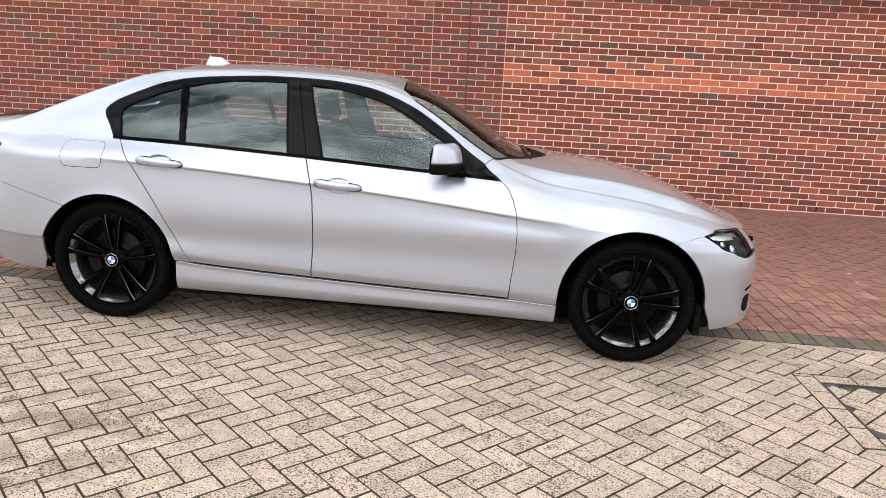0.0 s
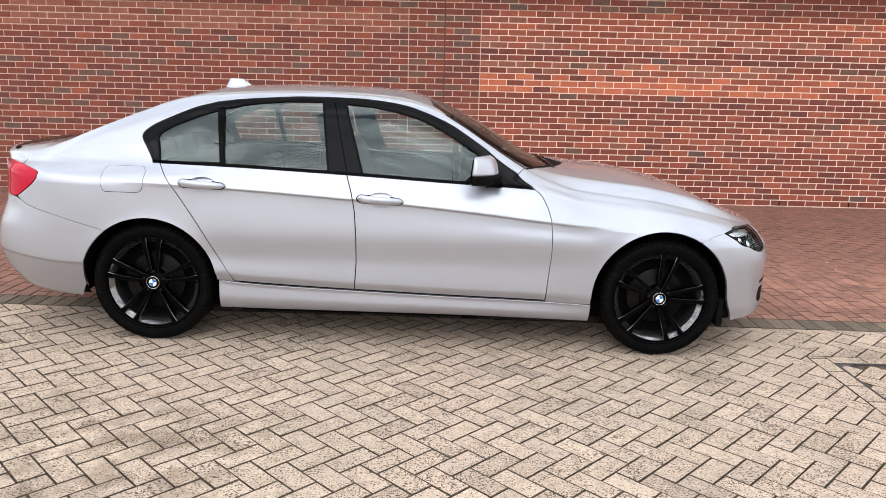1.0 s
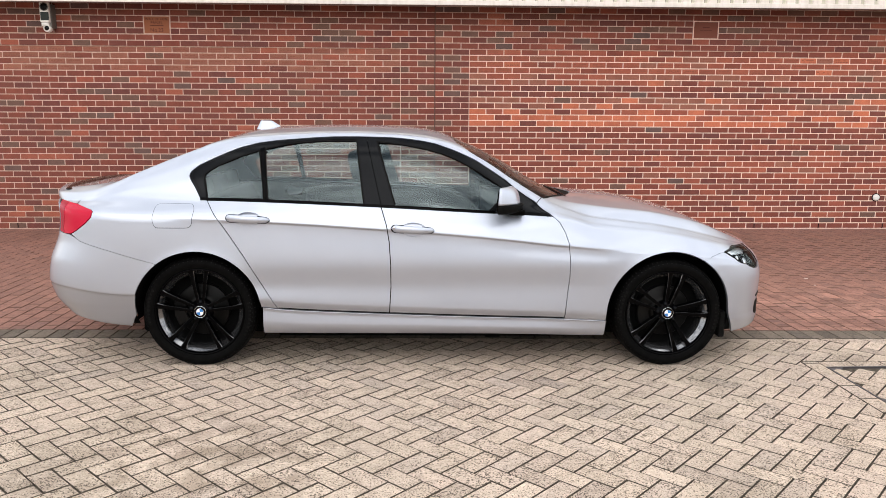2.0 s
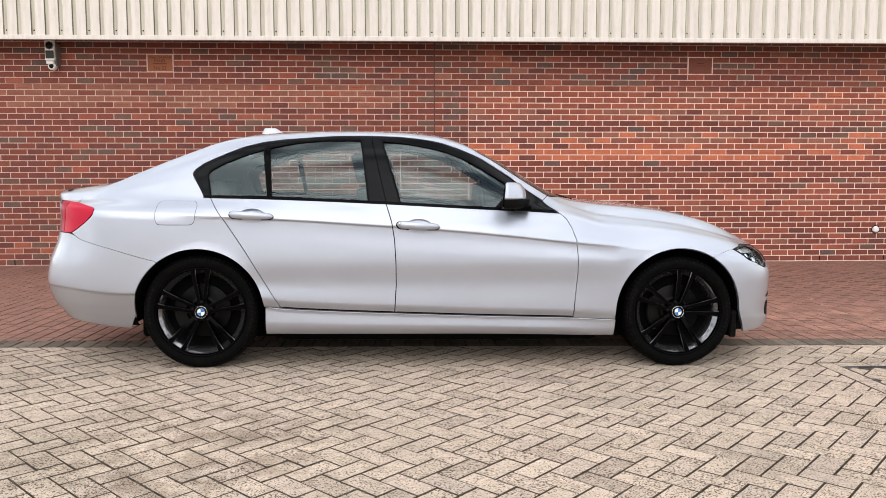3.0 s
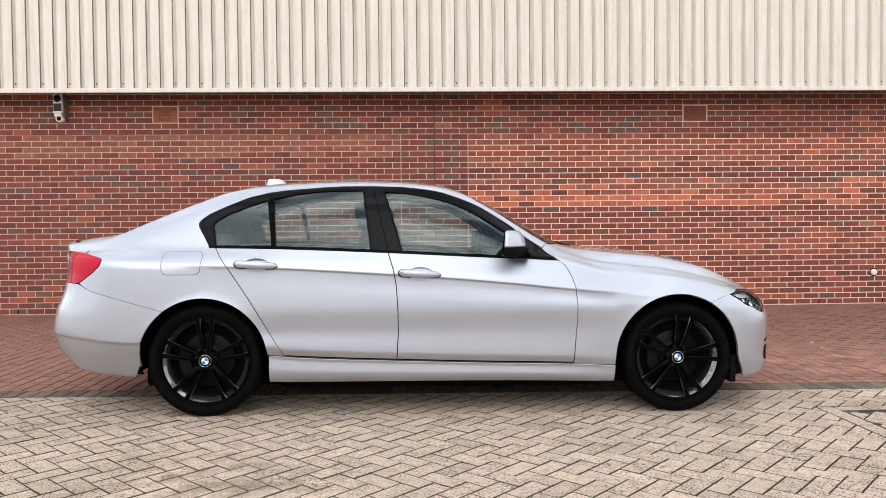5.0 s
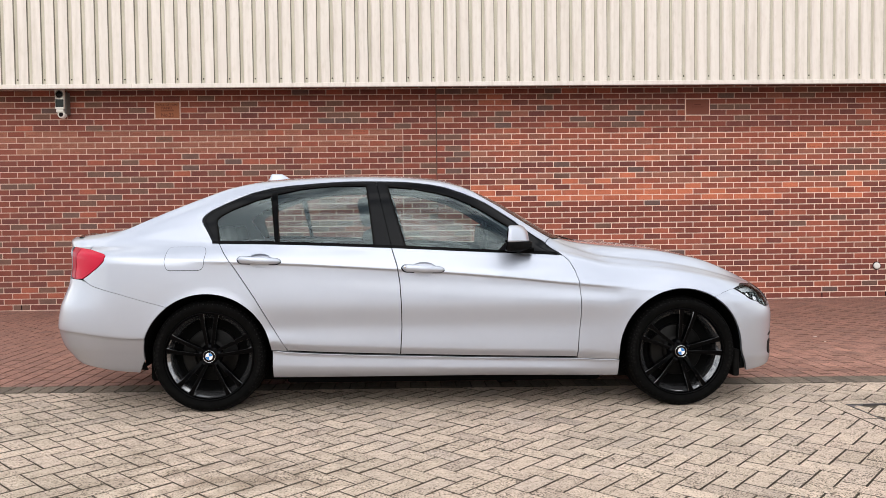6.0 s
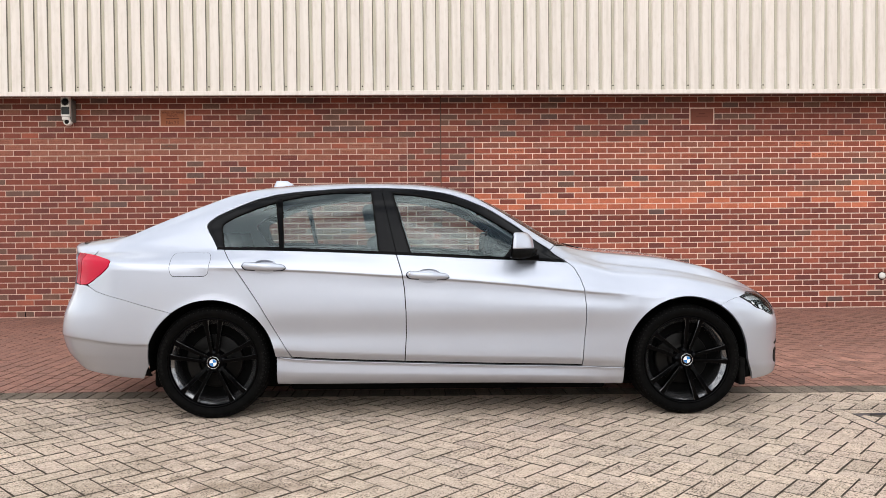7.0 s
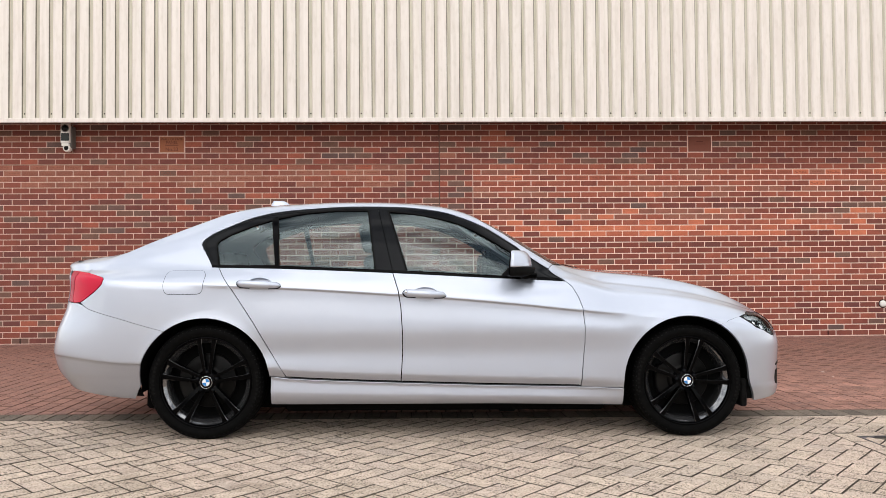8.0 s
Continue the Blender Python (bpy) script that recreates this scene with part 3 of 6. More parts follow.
def lay(c, x0, lx):
    """A brick of course c (counted from 1) from x0."""
    global n_brick
    if x0 + lx <= WX0 or x0 >= WX1:
        return
    mid = x0 + lx / 2
    if 34 <= c <= 36:
        for a, b in PLAQUES:
            if x0 < a - 0.02 < x0 + lx:
                lx = min(lx, a - x0)
            elif x0 < b - 0.02 and x0 + lx > b + 0.02:
                x0, lx = b, x0 + lx - b
            elif a - 0.02 < mid < b + 0.02:
                return
        mid = x0 + lx / 2
    tone = tone_of(c, mid)
    y = WALL_Y + (RECESS if c <= 31 and (mid < PANEL_L or mid > PANEL_R) else 0) + brick_rng.uniform(-0.0012, 0.0012)
    z = Z0 + (c - 1) * COURSE + JOINT / 2
    length = lx - JOINT
    if c <= 31 and (mid < PANEL_L or mid > PANEL_R) and c in (28, 29, 30, 31) and (c != 31 or mid < PANEL_L) and -4.6 < mid < 8.2 and brick_rng.random() < 0.8:
        for k in range(brick_rng.choice((1, 2, 2))):
            bx, bz = x0 + JOINT + brick_rng.uniform(0.01, 0.04), z + 0.034 - 0.019 * k
            while bx < x0 + lx - 0.05:
                bl = brick_rng.uniform(0.012, 0.034)
                if brick_rng.random() < 0.85:
                    bars.add([(bx, y - 0.0008, bz), (bx + bl, y - 0.0008, bz), (bx + bl, y - 0.0008, bz + 0.008), (bx, y - 0.0008, bz + 0.008), (bx, y + 0.004, bz), (bx + bl, y + 0.004, bz), (bx + bl, y + 0.004, bz + 0.008), (bx, y + 0.004, bz + 0.008)],
                             [(0, 1, 2, 3), (0, 4, 5, 1), (1, 5, 6, 2), (2, 6, 7, 3), (3, 7, 4, 0)])
                bx += bl + 0.009
    if 22 <= c <= 37 and JX - 10 * BL <= mid <= JX + 10.2 * BL and n_brick < 300:
        key = (tone, round(length, 3))
        if key not in brick_meshes:
            v, f = brick_solid(length)
            brick_meshes[key] = mesh_of("brick", v, f, BRICK[tone][0])
        ob = new("brick", brick_meshes[key])
        ob.parent = wall
        ob.location = (x0 + JOINT / 2, y, z)
        ob.rotation_euler = (0, brick_rng.uniform(-0.004, 0.004), 0)
        n_brick += 1
    else:
        v, f = brick_solid(length)
        brick_rest.add([(a + x0 + JOINT / 2, b + y, d + z) for a, b, d in v], f, TONES.index(tone))


for c in range(1, TOP_COURSES + 1):
    odd = c % 2 == 1
    for side in (-1, 1):
        # the pier, and all courses above the panels, run out from the movement joint
        if c > 31:
            k = 0
            if not odd:
                lay(c, JX if side > 0 else JX - BL / 2, BL / 2)
                k = 0.5
            while k < 60:
                lay(c, JX + k * BL if side > 0 else JX - (k + 1) * BL, BL)
                k += 1
        else:
            if odd:
                for k in (0, 1):
                    lay(c, JX + k * BL if side > 0 else JX - (k + 1) * BL, BL)
            else:
                for k, l in ((0, 0.5), (0.5, 1), (1.5, 0.5)):
                    lay(c, JX + k * BL if side > 0 else JX - (k + l) * BL, l * BL)
            k = 2
            if not odd:
                lay(c, JX + 2 * BL if side > 0 else JX - 2.5 * BL, BL / 2)
                k = 2.5
            while k < 60:
                lay(c, JX + k * BL if side > 0 else JX - (k + 1) * BL, BL)
                k += 1
tagged(child(new("brick_rest", brick_rest.build("brick_rest", [BRICK[k][1] for k in TONES])), wall), kind="stuff")
tagged(child(new("engraving", bars.build("engraving", ENGRAVED_BRICK)), wall), kind="stuff")

WALL_TURN = Matrix.Translation((JX, WALL_Y, 0)) @ Matrix.Rotation(-0.009, 4, "Z") @ Matrix.Translation((-JX, -WALL_Y, 0))   # not quite square to the parked car
wall.matrix_world = WALL_TURN

# weep joints at the foot of the wall
for wx in [JX + (3.5 + 4 * k) * BL for k in range(-8, 9)]:
    part("weep_joint", box_bm(wx - 0.006, wx + 0.006, WALL_Y + RECESS - 0.002, WALL_Y + RECESS + 0.02, Z0 + 0.004, Z0 + 0.07), SATIN_BLACK, wall)

# ---------------------------------------------------------------- cladding above
clad = thing("cladding", "cream ribbed metal cladding over the brick wall", "cladding", kind="structure")
EAVE, CL_Y = 2.821, 0.0
CLAD_Y, CLAD_TURN = 5.36, -0.0175        # the sheets run slightly askew to the bricks


def rib_x(i):
    """Where rib i stands: the sheets are not laid quite evenly."""
    j = min(max(i, 0), 68)
    return RIB[0] + RIB[1] * j + RIB[2] * j * j + RIB[3] * j ** 3 + 0.1675 * (i - j)


RIB = (-3.8905, 0.168578, -2.1516e-04, 2.0805e-06)
xs_clad, kinds = [], []
for i in range(-24, 98):
    # a flat crown, a fold painted with shade, a shallow valley, a sloping flank
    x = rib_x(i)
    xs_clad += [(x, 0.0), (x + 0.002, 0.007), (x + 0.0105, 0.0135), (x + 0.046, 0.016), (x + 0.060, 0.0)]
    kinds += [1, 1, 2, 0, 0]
vs = []
for px, d in xs_clad:
    vs += [(px, CL_Y + d, EAVE + 0.05), (px, CL_Y + d, 7.6)]
fs = [(2 * i, 2 * i + 2, 2 * i + 3, 2 * i + 1) for i in range(len(xs_clad) - 1)]
sheet = child(new("ribbed_sheet", mesh_of("ribbed_sheet", vs, fs, [CLADDING, FOLD_SHADE, ALGAE], kinds[:-1])), clad)
sol = sheet.modifiers.new("thickness", "SOLIDIFY")
sol.thickness, sol.offset = 0.0012, 1
fl = bmesh.new()
for x0, x1 in ((-8, -2.27), (-2.268, 0.42), (0.422, 3.55), (3.552, 9.4), (9.402, 12.2)):
    box_bm(x0, x1, CL_Y - 0.016, CL_Y + 0.045, EAVE, EAVE + 0.056, 0.004, 1, bm=fl)
part("eave_flashing", fl, CLADDING, clad, "folded cream metal drip flashing")
# shade line below the flashing, modelled as a dark strip
part("drip_edge", box_bm(-8, 12.2, CL_Y - 0.012, CL_Y + 0.004, EAVE - 0.009, EAVE - 0.0005), SEALANT_AND_SHADE, clad, "dark strip for the shade line under the flashing")
screw = lathe_bm([(0.0005, -0.007), (0.007, -0.006), (0.010, 0.0), (0.010, 0.003)], 10)
me_screw = bpy.data.meshes.new("screw")
screw.to_mesh(me_screw)
screw.free()
me_screw.materials.append(SATIN_BLACK)
for i in range(-23, 97, 2):
    ob = new("screw", me_screw)
    ob.parent = clad
    ob.location = (rib_x(i) + 0.03, CL_Y + 0.015, EAVE + 0.115)
part("backing_wall", box_bm(-8, 12.2, CL_Y + 0.09, CL_Y + 0.72, EAVE + 0.30, 7.6), RENDER_GREY, clad)
# dark sheet added out of sight so the eave gap stays in shade
part("soffit_felt", box_bm(-8, 12.2, CL_Y + 0.047, CL_Y + 0.72, EAVE + 0.20, EAVE + 0.296), SEALANT_AND_SHADE, clad, "added dark sheet that keeps the gap over the wall head in shade")
clad.matrix_world = Matrix.Translation((-4, CLAD_Y, 0)) @ Matrix.Rotation(math.atan(CLAD_TURN), 4, "Z") @ Matrix.Translation((4, 0, 0))
# ---------------------------------------------------------------- unseen wall added across the yard to shape reflections
yard = thing("wall_south", "added unseen grey wall across the yard for reflections", "wall", kind="structure")
part("render_wall", box_bm(-40, 42, -36, -34, -0.5, 3.0), RENDER_GREY, yard)


# ---------------------------------------------------------------- the car's surface
def slopes(xs, ys):
    """Slopes of a monotone cubic through knots (rows: knots)."""
    h = np.diff(xs, axis=0)
    d = np.diff(ys, axis=0) / h
    m = np.zeros_like(ys)
    m[0], m[-1] = d[0], d[-1]
    a, b = d[:-1], d[1:]
    w1, w2 = 2 * h[1:] + h[:-1], h[1:] + 2 * h[:-1]
    same = a * b > 0
    den = np.where(same, w1 / np.where(same, a, 1) + w2 / np.where(same, b, 1), 1)
    m[1:-1] = np.where(same, (w1 + w2) / den, 0)
    return m


class Curve:
    """A smooth table."""
    def __init__(self, *pairs):
        p = np.array(sorted(pairs), float)
        self.x, self.y = p[:, 0], p[:, 1]
        self.m = slopes(self.x, self.y)

    def __call__(self, t):
        t = np.clip(np.asarray(t, float), self.x[0], self.x[-1])
        i = np.clip(np.searchsorted(self.x, t) - 1, 0, len(self.x) - 2)
        h = self.x[i + 1] - self.x[i]
        s = (t - self.x[i]) / h
        return ((1 + 2 * s) * (1 - s) ** 2 * self.y[i] + s * (1 - s) ** 2 * h * self.m[i] + s * s * (3 - 2 * s) * self.y[i + 1] + s * s * (s - 1) * h * self.m[i + 1])


def ease(t, a, b):
    s = np.clip((np.asarray(t, float) - a) / (b - a), 0, 1)
    return s * s * (3 - 2 * s)


SWAGE = Curve((-1.1, 0.905), (-0.493, 0.892), (-0.331, 0.887), (0.052, 0.879), (0.429, 0.868), (1.091, 0.831), (1.375, 0.813), (1.787, 0.779), (2.123, 0.745), (2.45, 0.717), (2.8, 0.700), (3.1, 0.678), (3.3, 0.65), (3.6, 0.61))
BELT_Z = Curve((-1.1, 0.95), (-0.6, 0.965), (0, 0.979), (0.3, 0.976), (0.96, 0.955), (1.63, 0.924), (2.09, 0.902), (2.4, 0.835), (2.8, 0.800), (3.1, 0.752), (3.3, 0.708), (3.6, 0.645))
BELT_W = Curve((-1.1, 0.79), (-0.6, 0.80), (0, 0.822), (0.6, 0.845), (1.4, 0.845), (2.09, 0.836), (2.4, 0.838), (2.8, 0.848), (3.2, 0.84), (3.6, 0.83))
RAIL_Z = Curve((-1.1, 0.985), (-0.8, 1.0), (-0.65, 1.018), (-0.52, 1.060), (-0.4, 1.114), (-0.254, 1.178), (-0.083, 1.248), (0.089, 1.310), (0.226, 1.337), (0.33, 1.346), (0.5, 1.360), (0.71, 1.371), (0.92, 1.374), (1.13, 1.369), (1.34, 1.350), (1.48, 1.319), (1.58, 1.279), (1.65, 1.240), (1.72, 1.199), (1.83, 1.127), (1.94, 1.058), (2.04, 1.000), (2.12, 0.962), (2.22, 0.928), (2.33, 0.897), (2.5, 0.878), (2.86, 0.835), (3.07, 0.797), (3.2, 0.768), (3.35, 0.728), (3.5, 0.688), (3.6, 0.665))
RAIL_W = Curve((-1.1, 0.772), (-0.8, 0.757), (-0.6, 0.725), (-0.4, 0.685), (-0.1, 0.635), (0.1, 0.612), (0.4, 0.60), (1.2, 0.60), (1.48, 0.618), (1.58, 0.638), (1.72, 0.668), (1.83, 0.688), (1.94, 0.700), (2.04, 0.706), (2.18, 0.720), (2.33, 0.742), (2.5, 0.752), (2.86, 0.76), (3.2, 0.755), (3.6, 0.74))
MID_Z = Curve((-1.1, 1.002), (-0.9, 1.012), (-0.69, 1.036), (-0.5, 1.070), (-0.3, 1.160), (-0.1, 1.247), (0.1, 1.330), (0.3, 1.384), (0.5, 1.396), (0.7, 1.405), (0.9, 1.407), (1.13, 1.403), (1.34, 1.388), (1.49, 1.352), (1.6, 1.311), (1.8, 1.217), (2.0, 1.103), (2.2, 0.993), (2.3, 0.972), (2.45, 0.956), (2.7, 0.935), (2.92, 0.902), (3.08, 0.872), (3.19, 0.838), (3.27, 0.806), (3.39, 0.752), (3.5, 0.70), (3.6, 0.672))
SILL_Z = Curve((-1.1, 0.28), (-0.85, 0.252), (-0.7, 0.238), (-0.57, 0.224), (-0.42, 0.214), (-0.2, 0.20), (0.37, 0.188), (1.6, 0.187), (2.42, 0.178), (3.0, 0.178), (3.3, 0.185), (3.6, 0.20))
SILL_TOP = Curve((-1.2, 0.358), (0.375, 0.353), (0.461, 0.343), (0.789, 0.326), (1.119, 0.315), (1.62, 0.300), (2.17, 0.288), (2.413, 0.279), (3.7, 0.270))
NOSE = Curve((0.1, 3.54), (0.18, 3.590), (0.22, 3.600), (0.25, 3.602), (0.29, 3.592), (0.36, 3.594), (0.5, 3.600), (0.6, 3.572), (0.68, 3.515), (0.75, 3.46), (0.9, 3.40), (1.4, 3.40))
TAIL = Curve((0.1, -0.93), (0.25, -0.97), (0.36, -1.035), (0.46, -1.058), (0.6, -1.035), (0.66, -1.008), (0.74, -0.975), (0.86, -0.958), (0.92, -0.968), (0.965, -0.992), (1.0, -1.0), (1.4, -1.0))
XSF, XSR, NF, NR, LUF, LUR = 2.72, -0.28, 2.75, 3.0, 1.25, 1.15
#        0      1      2      3      4      5      6      7      8      9      10
DOOR_W = (0.79, 0.842, 0.876, 0.873, 0.881, 0.9005, 0.8960, 0.9055, 0.8945, 0.9010, 0.8925)
REAR_W = (0.74, 0.790, 0.828, 0.856, 0.866, 0.888, 0.9035, 0.906, 0.9005, 0.8965, 0.882)
FRONT_W = (0.80, 0.858, 0.874, 0.884, 0.890, 0.894, 0.898, 0.899, 0.8935, 0.8880, 0.8790)
ARCHES = ((-0.002, 0.318, 0.371), (2.806, 0.318, 0.385))


def section(x):
    """Half-widths and heights of the seventeen lines of the body at x (arrays: line, point)."""
    x = np.asarray(x, float)
    r, f = 1 - ease(x, -0.35, 0.42), ease(x, 2.0, 2.75)
    d = 1 - r - f
    w = [a * d + b * r + c * f for a, b, c in zip(DOOR_W, REAR_W, FRONT_W)]
    zb, zs = SILL_Z(x), SWAGE(x)
    top = SILL_TOP(x)          # lower edge of the doors
    z = [zb - 0.012, zb, zb + 0.45 * (top - zb), top - 0.012, top + 0.008, (top + 0.055) * (1 - r) + (0.450 - 0.03 * ease(x, -0.8, -0.4)) * r]
    z.append(0.485 * (1 - r) + (0.470 - 0.03 * ease(x, -0.8, -0.4)) * r)
    z.append(0.60 + 0.02 * d)
    z.append(zs - 0.017 - 0.014 * r)
    z.append(zs - 0.004)
    z.append(zs + 0.022)
    bw, bz, rw, rz, mz = BELT_W(x), BELT_Z(x), RAIL_W(x), RAIL_Z(x), MID_Z(x)
    tall = np.clip((rz - bz) / 0.4, 0.12, 1)
    z[10] = np.minimum(z[10], 0.5 * (z[9] + bz))
    dome = ease(x, 2.25, 2.55)      # the bonnet has a raised middle
    # share of the crown that lies outside the outer line of roof, screen and bonnet
    crown = 0.82 - 0.48 * ease(x, -0.45, 0.25) + 0.40 * ease(x, 2.02, 2.35)
    w += [bw, bw + 0.45 * (rw - bw) + 0.022 * tall, bw + 0.84 * (rw - bw) + 0.020 * tall, rw, rw * (0.84 + 0.04 * dome), 0 * rw]
    z += [bz, bz + 0.45 * (rz - bz), bz + 0.86 * (rz - bz), rz, rz + crown * (mz + 0.010 - rz), mz + 0.010 + 0.004 * dome]
    return np.array(w), np.array([q + 0 * x for q in z])


def arcs():
    w, z = section(np.array([1.2]))
    return np.concatenate([[0], np.cumsum(np.hypot(np.diff(w[:, 0]), np.diff(z[:, 0])))])


TV = arcs()


def hermite(k, y, q):
    """Interpolates the columns of y over the knots k at q."""
    kk = np.repeat(k[:, None], y.shape[1], 1)
    m = slopes(kk, y)
    i = np.clip(np.searchsorted(k, q) - 1, 0, len(k) - 2)
    c = np.arange(y.shape[1])
    h = k[i + 1] - k[i]
    s = np.clip((q - k[i]) / h, 0, 1)
    return ((1 + 2 * s) * (1 - s) ** 2 * y[i, c] + s * (1 - s) ** 2 * h * m[i, c] + s * s * (3 - 2 * s) * y[i + 1, c] + s * s * (s - 1) * h * m[i + 1, c])


def surface(u, q, inset=0.0):
    """Body surface: u runs along the car and round its ends, q up the section. Gives x, half-width, z."""
    u, q = np.asarray(u, float), np.asarray(q, float)
    px, py, nom = np.zeros_like(u), np.ones_like(u), u.copy()
    for xs, n, lu, sign, a in ((XSF, NF, LUF, 1, 0.85), (XSR, NR, LUR, -1, 0.72)):
        t = np.clip((u - xs) * sign / lu, 0, 1) * math.pi / 2
        on = t > 0
        s, c = np.sin(t), np.cos(t)
        rr = (np.abs(s) ** n + np.abs(c) ** n) ** (-1 / n)
        px = np.where(on, rr * s, px)
        py = np.where(on, rr * c, py)
        nom = np.where(on, xs + sign * a * rr * s, nom)
    w, z = section(nom)
    ww, zz = hermite(TV, w, q), hermite(TV, z, q)
    # an even crown across the middle
    s = np.clip((q - TV[15]) / (TV[16] - TV[15]), 0, 1)
    zz = np.where(q > TV[15], z[15] + (z[16] - z[15]) * (2 * s - s * s), zz)
    for ax, az, ar in ARCHES:
        dist = np.hypot(nom - ax, zz - az) - ar
        ww = ww + 0.0025 * np.clip(1 - dist / 0.05, 0, 1) ** 2 * (dist > -0.08) * ease(zz, 0.16, 0.26)
    x = np.where(u > XSF, XSF + (NOSE(zz) - XSF) * px, np.where(u < XSR, XSR + (TAIL(zz) - XSR) * px, u))
    return x, ww * py, zz


def frame_of(u, q):
    """Points and outward normals."""
    e = 0.002
    p = np.stack(surface(u, q), 1)
    du = np.stack(surface(u + e, q), 1) - np.stack(surface(u - e, q), 1)
    dq = np.stack(surface(u, np.minimum(q + e, TV[-1])), 1) - np.stack(surface(u, np.maximum(q - e, 0)), 1)
    n = np.cross(dq, du)
    ln = np.linalg.norm(n, axis=1, keepdims=True)
    n = n / np.where(ln > 1e-12, ln, 1)
    ends = np.clip((p[:, 0] - XSF) / 0.35, 0, 2) - np.clip((XSR - p[:, 0]) / 0.35, 0, 2)
    flip = np.where(n[:, 1] + 0.6 * n[:, 2] * (p[:, 2] > 0.6) + n[:, 0] * ends < 0, -1, 1)
    return p, n * flip[:, None]


def u_of(x, z):
    """The u of a point of the side at x and height z."""
    out = []
    for a, b in zip(np.atleast_1d(x), np.atleast_1d(z)):
        for xs, n, lu, sign, end in ((XSF, NF, LUF, 1, NOSE), (XSR, NR, LUR, -1, TAIL)):
            if (a - xs) * sign > 0:
                goal = min((a - xs) / (float(end(b)) - xs), 0.9999)
                lo, hi = 0.0, math.pi / 2
                for _ in range(40):
                    t = (lo + hi) / 2
                    s, c = math.sin(t), math.cos(t)
                    if (s ** n + c ** n) ** (-1 / n) * s < goal:
                        lo = t
                    else:
                        hi = t
                out.append(xs + sign * lu * lo / (math.pi / 2))
                break
        else:
            out.append(a)
    return np.array(out)


QS = np.linspace(0, TV[-1], 700)


def on_side(points):
    """(x, z) of the side view as (u, q)."""
    p = np.array(points, float)
    u = u_of(p[:, 0], p[:, 1])
    res = []
    for a, z in zip(u, p[:, 1]):
        zz = surface(np.full(QS.shape, a), QS)[2]
        res.append((a, float(np.interp(z, zz, QS))))
    return res


def dense(poly, step=0.02):
    out = []
    for a, b in zip(poly, poly[1:] + poly[:1]):
        n = max(1, int(math.ceil(math.hypot(b[0] - a[0], b[1] - a[1]) / step)))
        out += [(a[0] + (b[0] - a[0]) * k / n, a[1] + (b[1] - a[1]) * k / n) for k in range(n)]
    return out


def chain(points, step=0.03):
    """An open line, with more points."""
    return dense(list(points), step)[:-max(1, int(math.ceil(math.hypot(points[0][0] - points[-1][0], points[0][1] - points[-1][1]) / step)))] + [points[-1]]


def rounded(poly, r=0.012, n=3):
    """Rounds the corners of a side-view outline."""
    out = []
    m = len(poly)
    for k in range(m):
        p, a, b = np.array(poly[k]), np.array(poly[k - 1]), np.array(poly[(k + 1) % m])
        la, lb = np.linalg.norm(a - p), np.linalg.norm(b - p)
        d = min(r, la * 0.4, lb * 0.4)
        p1, p2 = p + (a - p) / la * d, p + (b - p) / lb * d
        out += [tuple(p1 * (1 - t) ** 2 + 2 * p * t * (1 - t) + p2 * t * t) for t in np.linspace(0, 1, n + 1)]
    return out


def shrink(poly, g):
    p = np.array(poly, float)
    s = 1 if sum(a[0] * b[1] - b[0] * a[1] for a, b in zip(poly, poly[1:] + poly[:1])) > 0 else -1
    e = np.roll(p, -1, 0) - p
    e /= np.maximum(np.linalg.norm(e, axis=1, keepdims=True), 1e-9)
    nrm = np.stack([-e[:, 1], e[:, 0]], 1) * s
    avg = nrm + np.roll(nrm, 1, 0)
    avg /= np.maximum(np.linalg.norm(avg, axis=1, keepdims=True), 1e-6)
    k = np.clip(1 / np.maximum((avg * nrm).sum(1, keepdims=True), 0.4), 1, 2)
    return [tuple(v) for v in p + avg * k * g]


def inside(px, py, poly):
    res = np.zeros(px.shape, bool)
    for (x0, y0), (x1, y1) in zip(poly, poly[1:] + poly[:1]):
        if y0 == y1:
            continue
        cross = ((y0 > py) != (y1 > py)) & (px < (x1 - x0) * (py - y0) / (y1 - y0) + x0)
        res ^= cross
    return res


from mathutils.geometry import delaunay_2d_cdt


def smooth_sheet(uv, fine):
    """Points and normals of an even, optically smooth sheet close to the body surface."""
    p, n = frame_of(uv[:, 0], uv[:, 1])
    c, s = uv.mean(0), np.ptp(uv, axis=0) / 2

    def basis(w):
        a, b = ((w - c) / s).T
        return np.stack([a ** i * b ** j for i in range(5 if fine else 3) for j in range(4 if fine else 3) if i + j < (5 if fine else 4)], 1)

    k = np.linalg.lstsq(basis(uv), p, rcond=None)[0]
    e = 0.002
    du = (basis(uv + (e, 0)) - basis(uv - (e, 0))) @ k
    dq = (basis(uv + (0, e)) - basis(uv - (0, e))) @ k
    m = np.cross(dq, du)
    m /= np.maximum(np.linalg.norm(m, axis=1, keepdims=True), 1e-12)
    m *= np.sign((m * n).sum(1, keepdims=True))
    return basis(uv) @ k, m


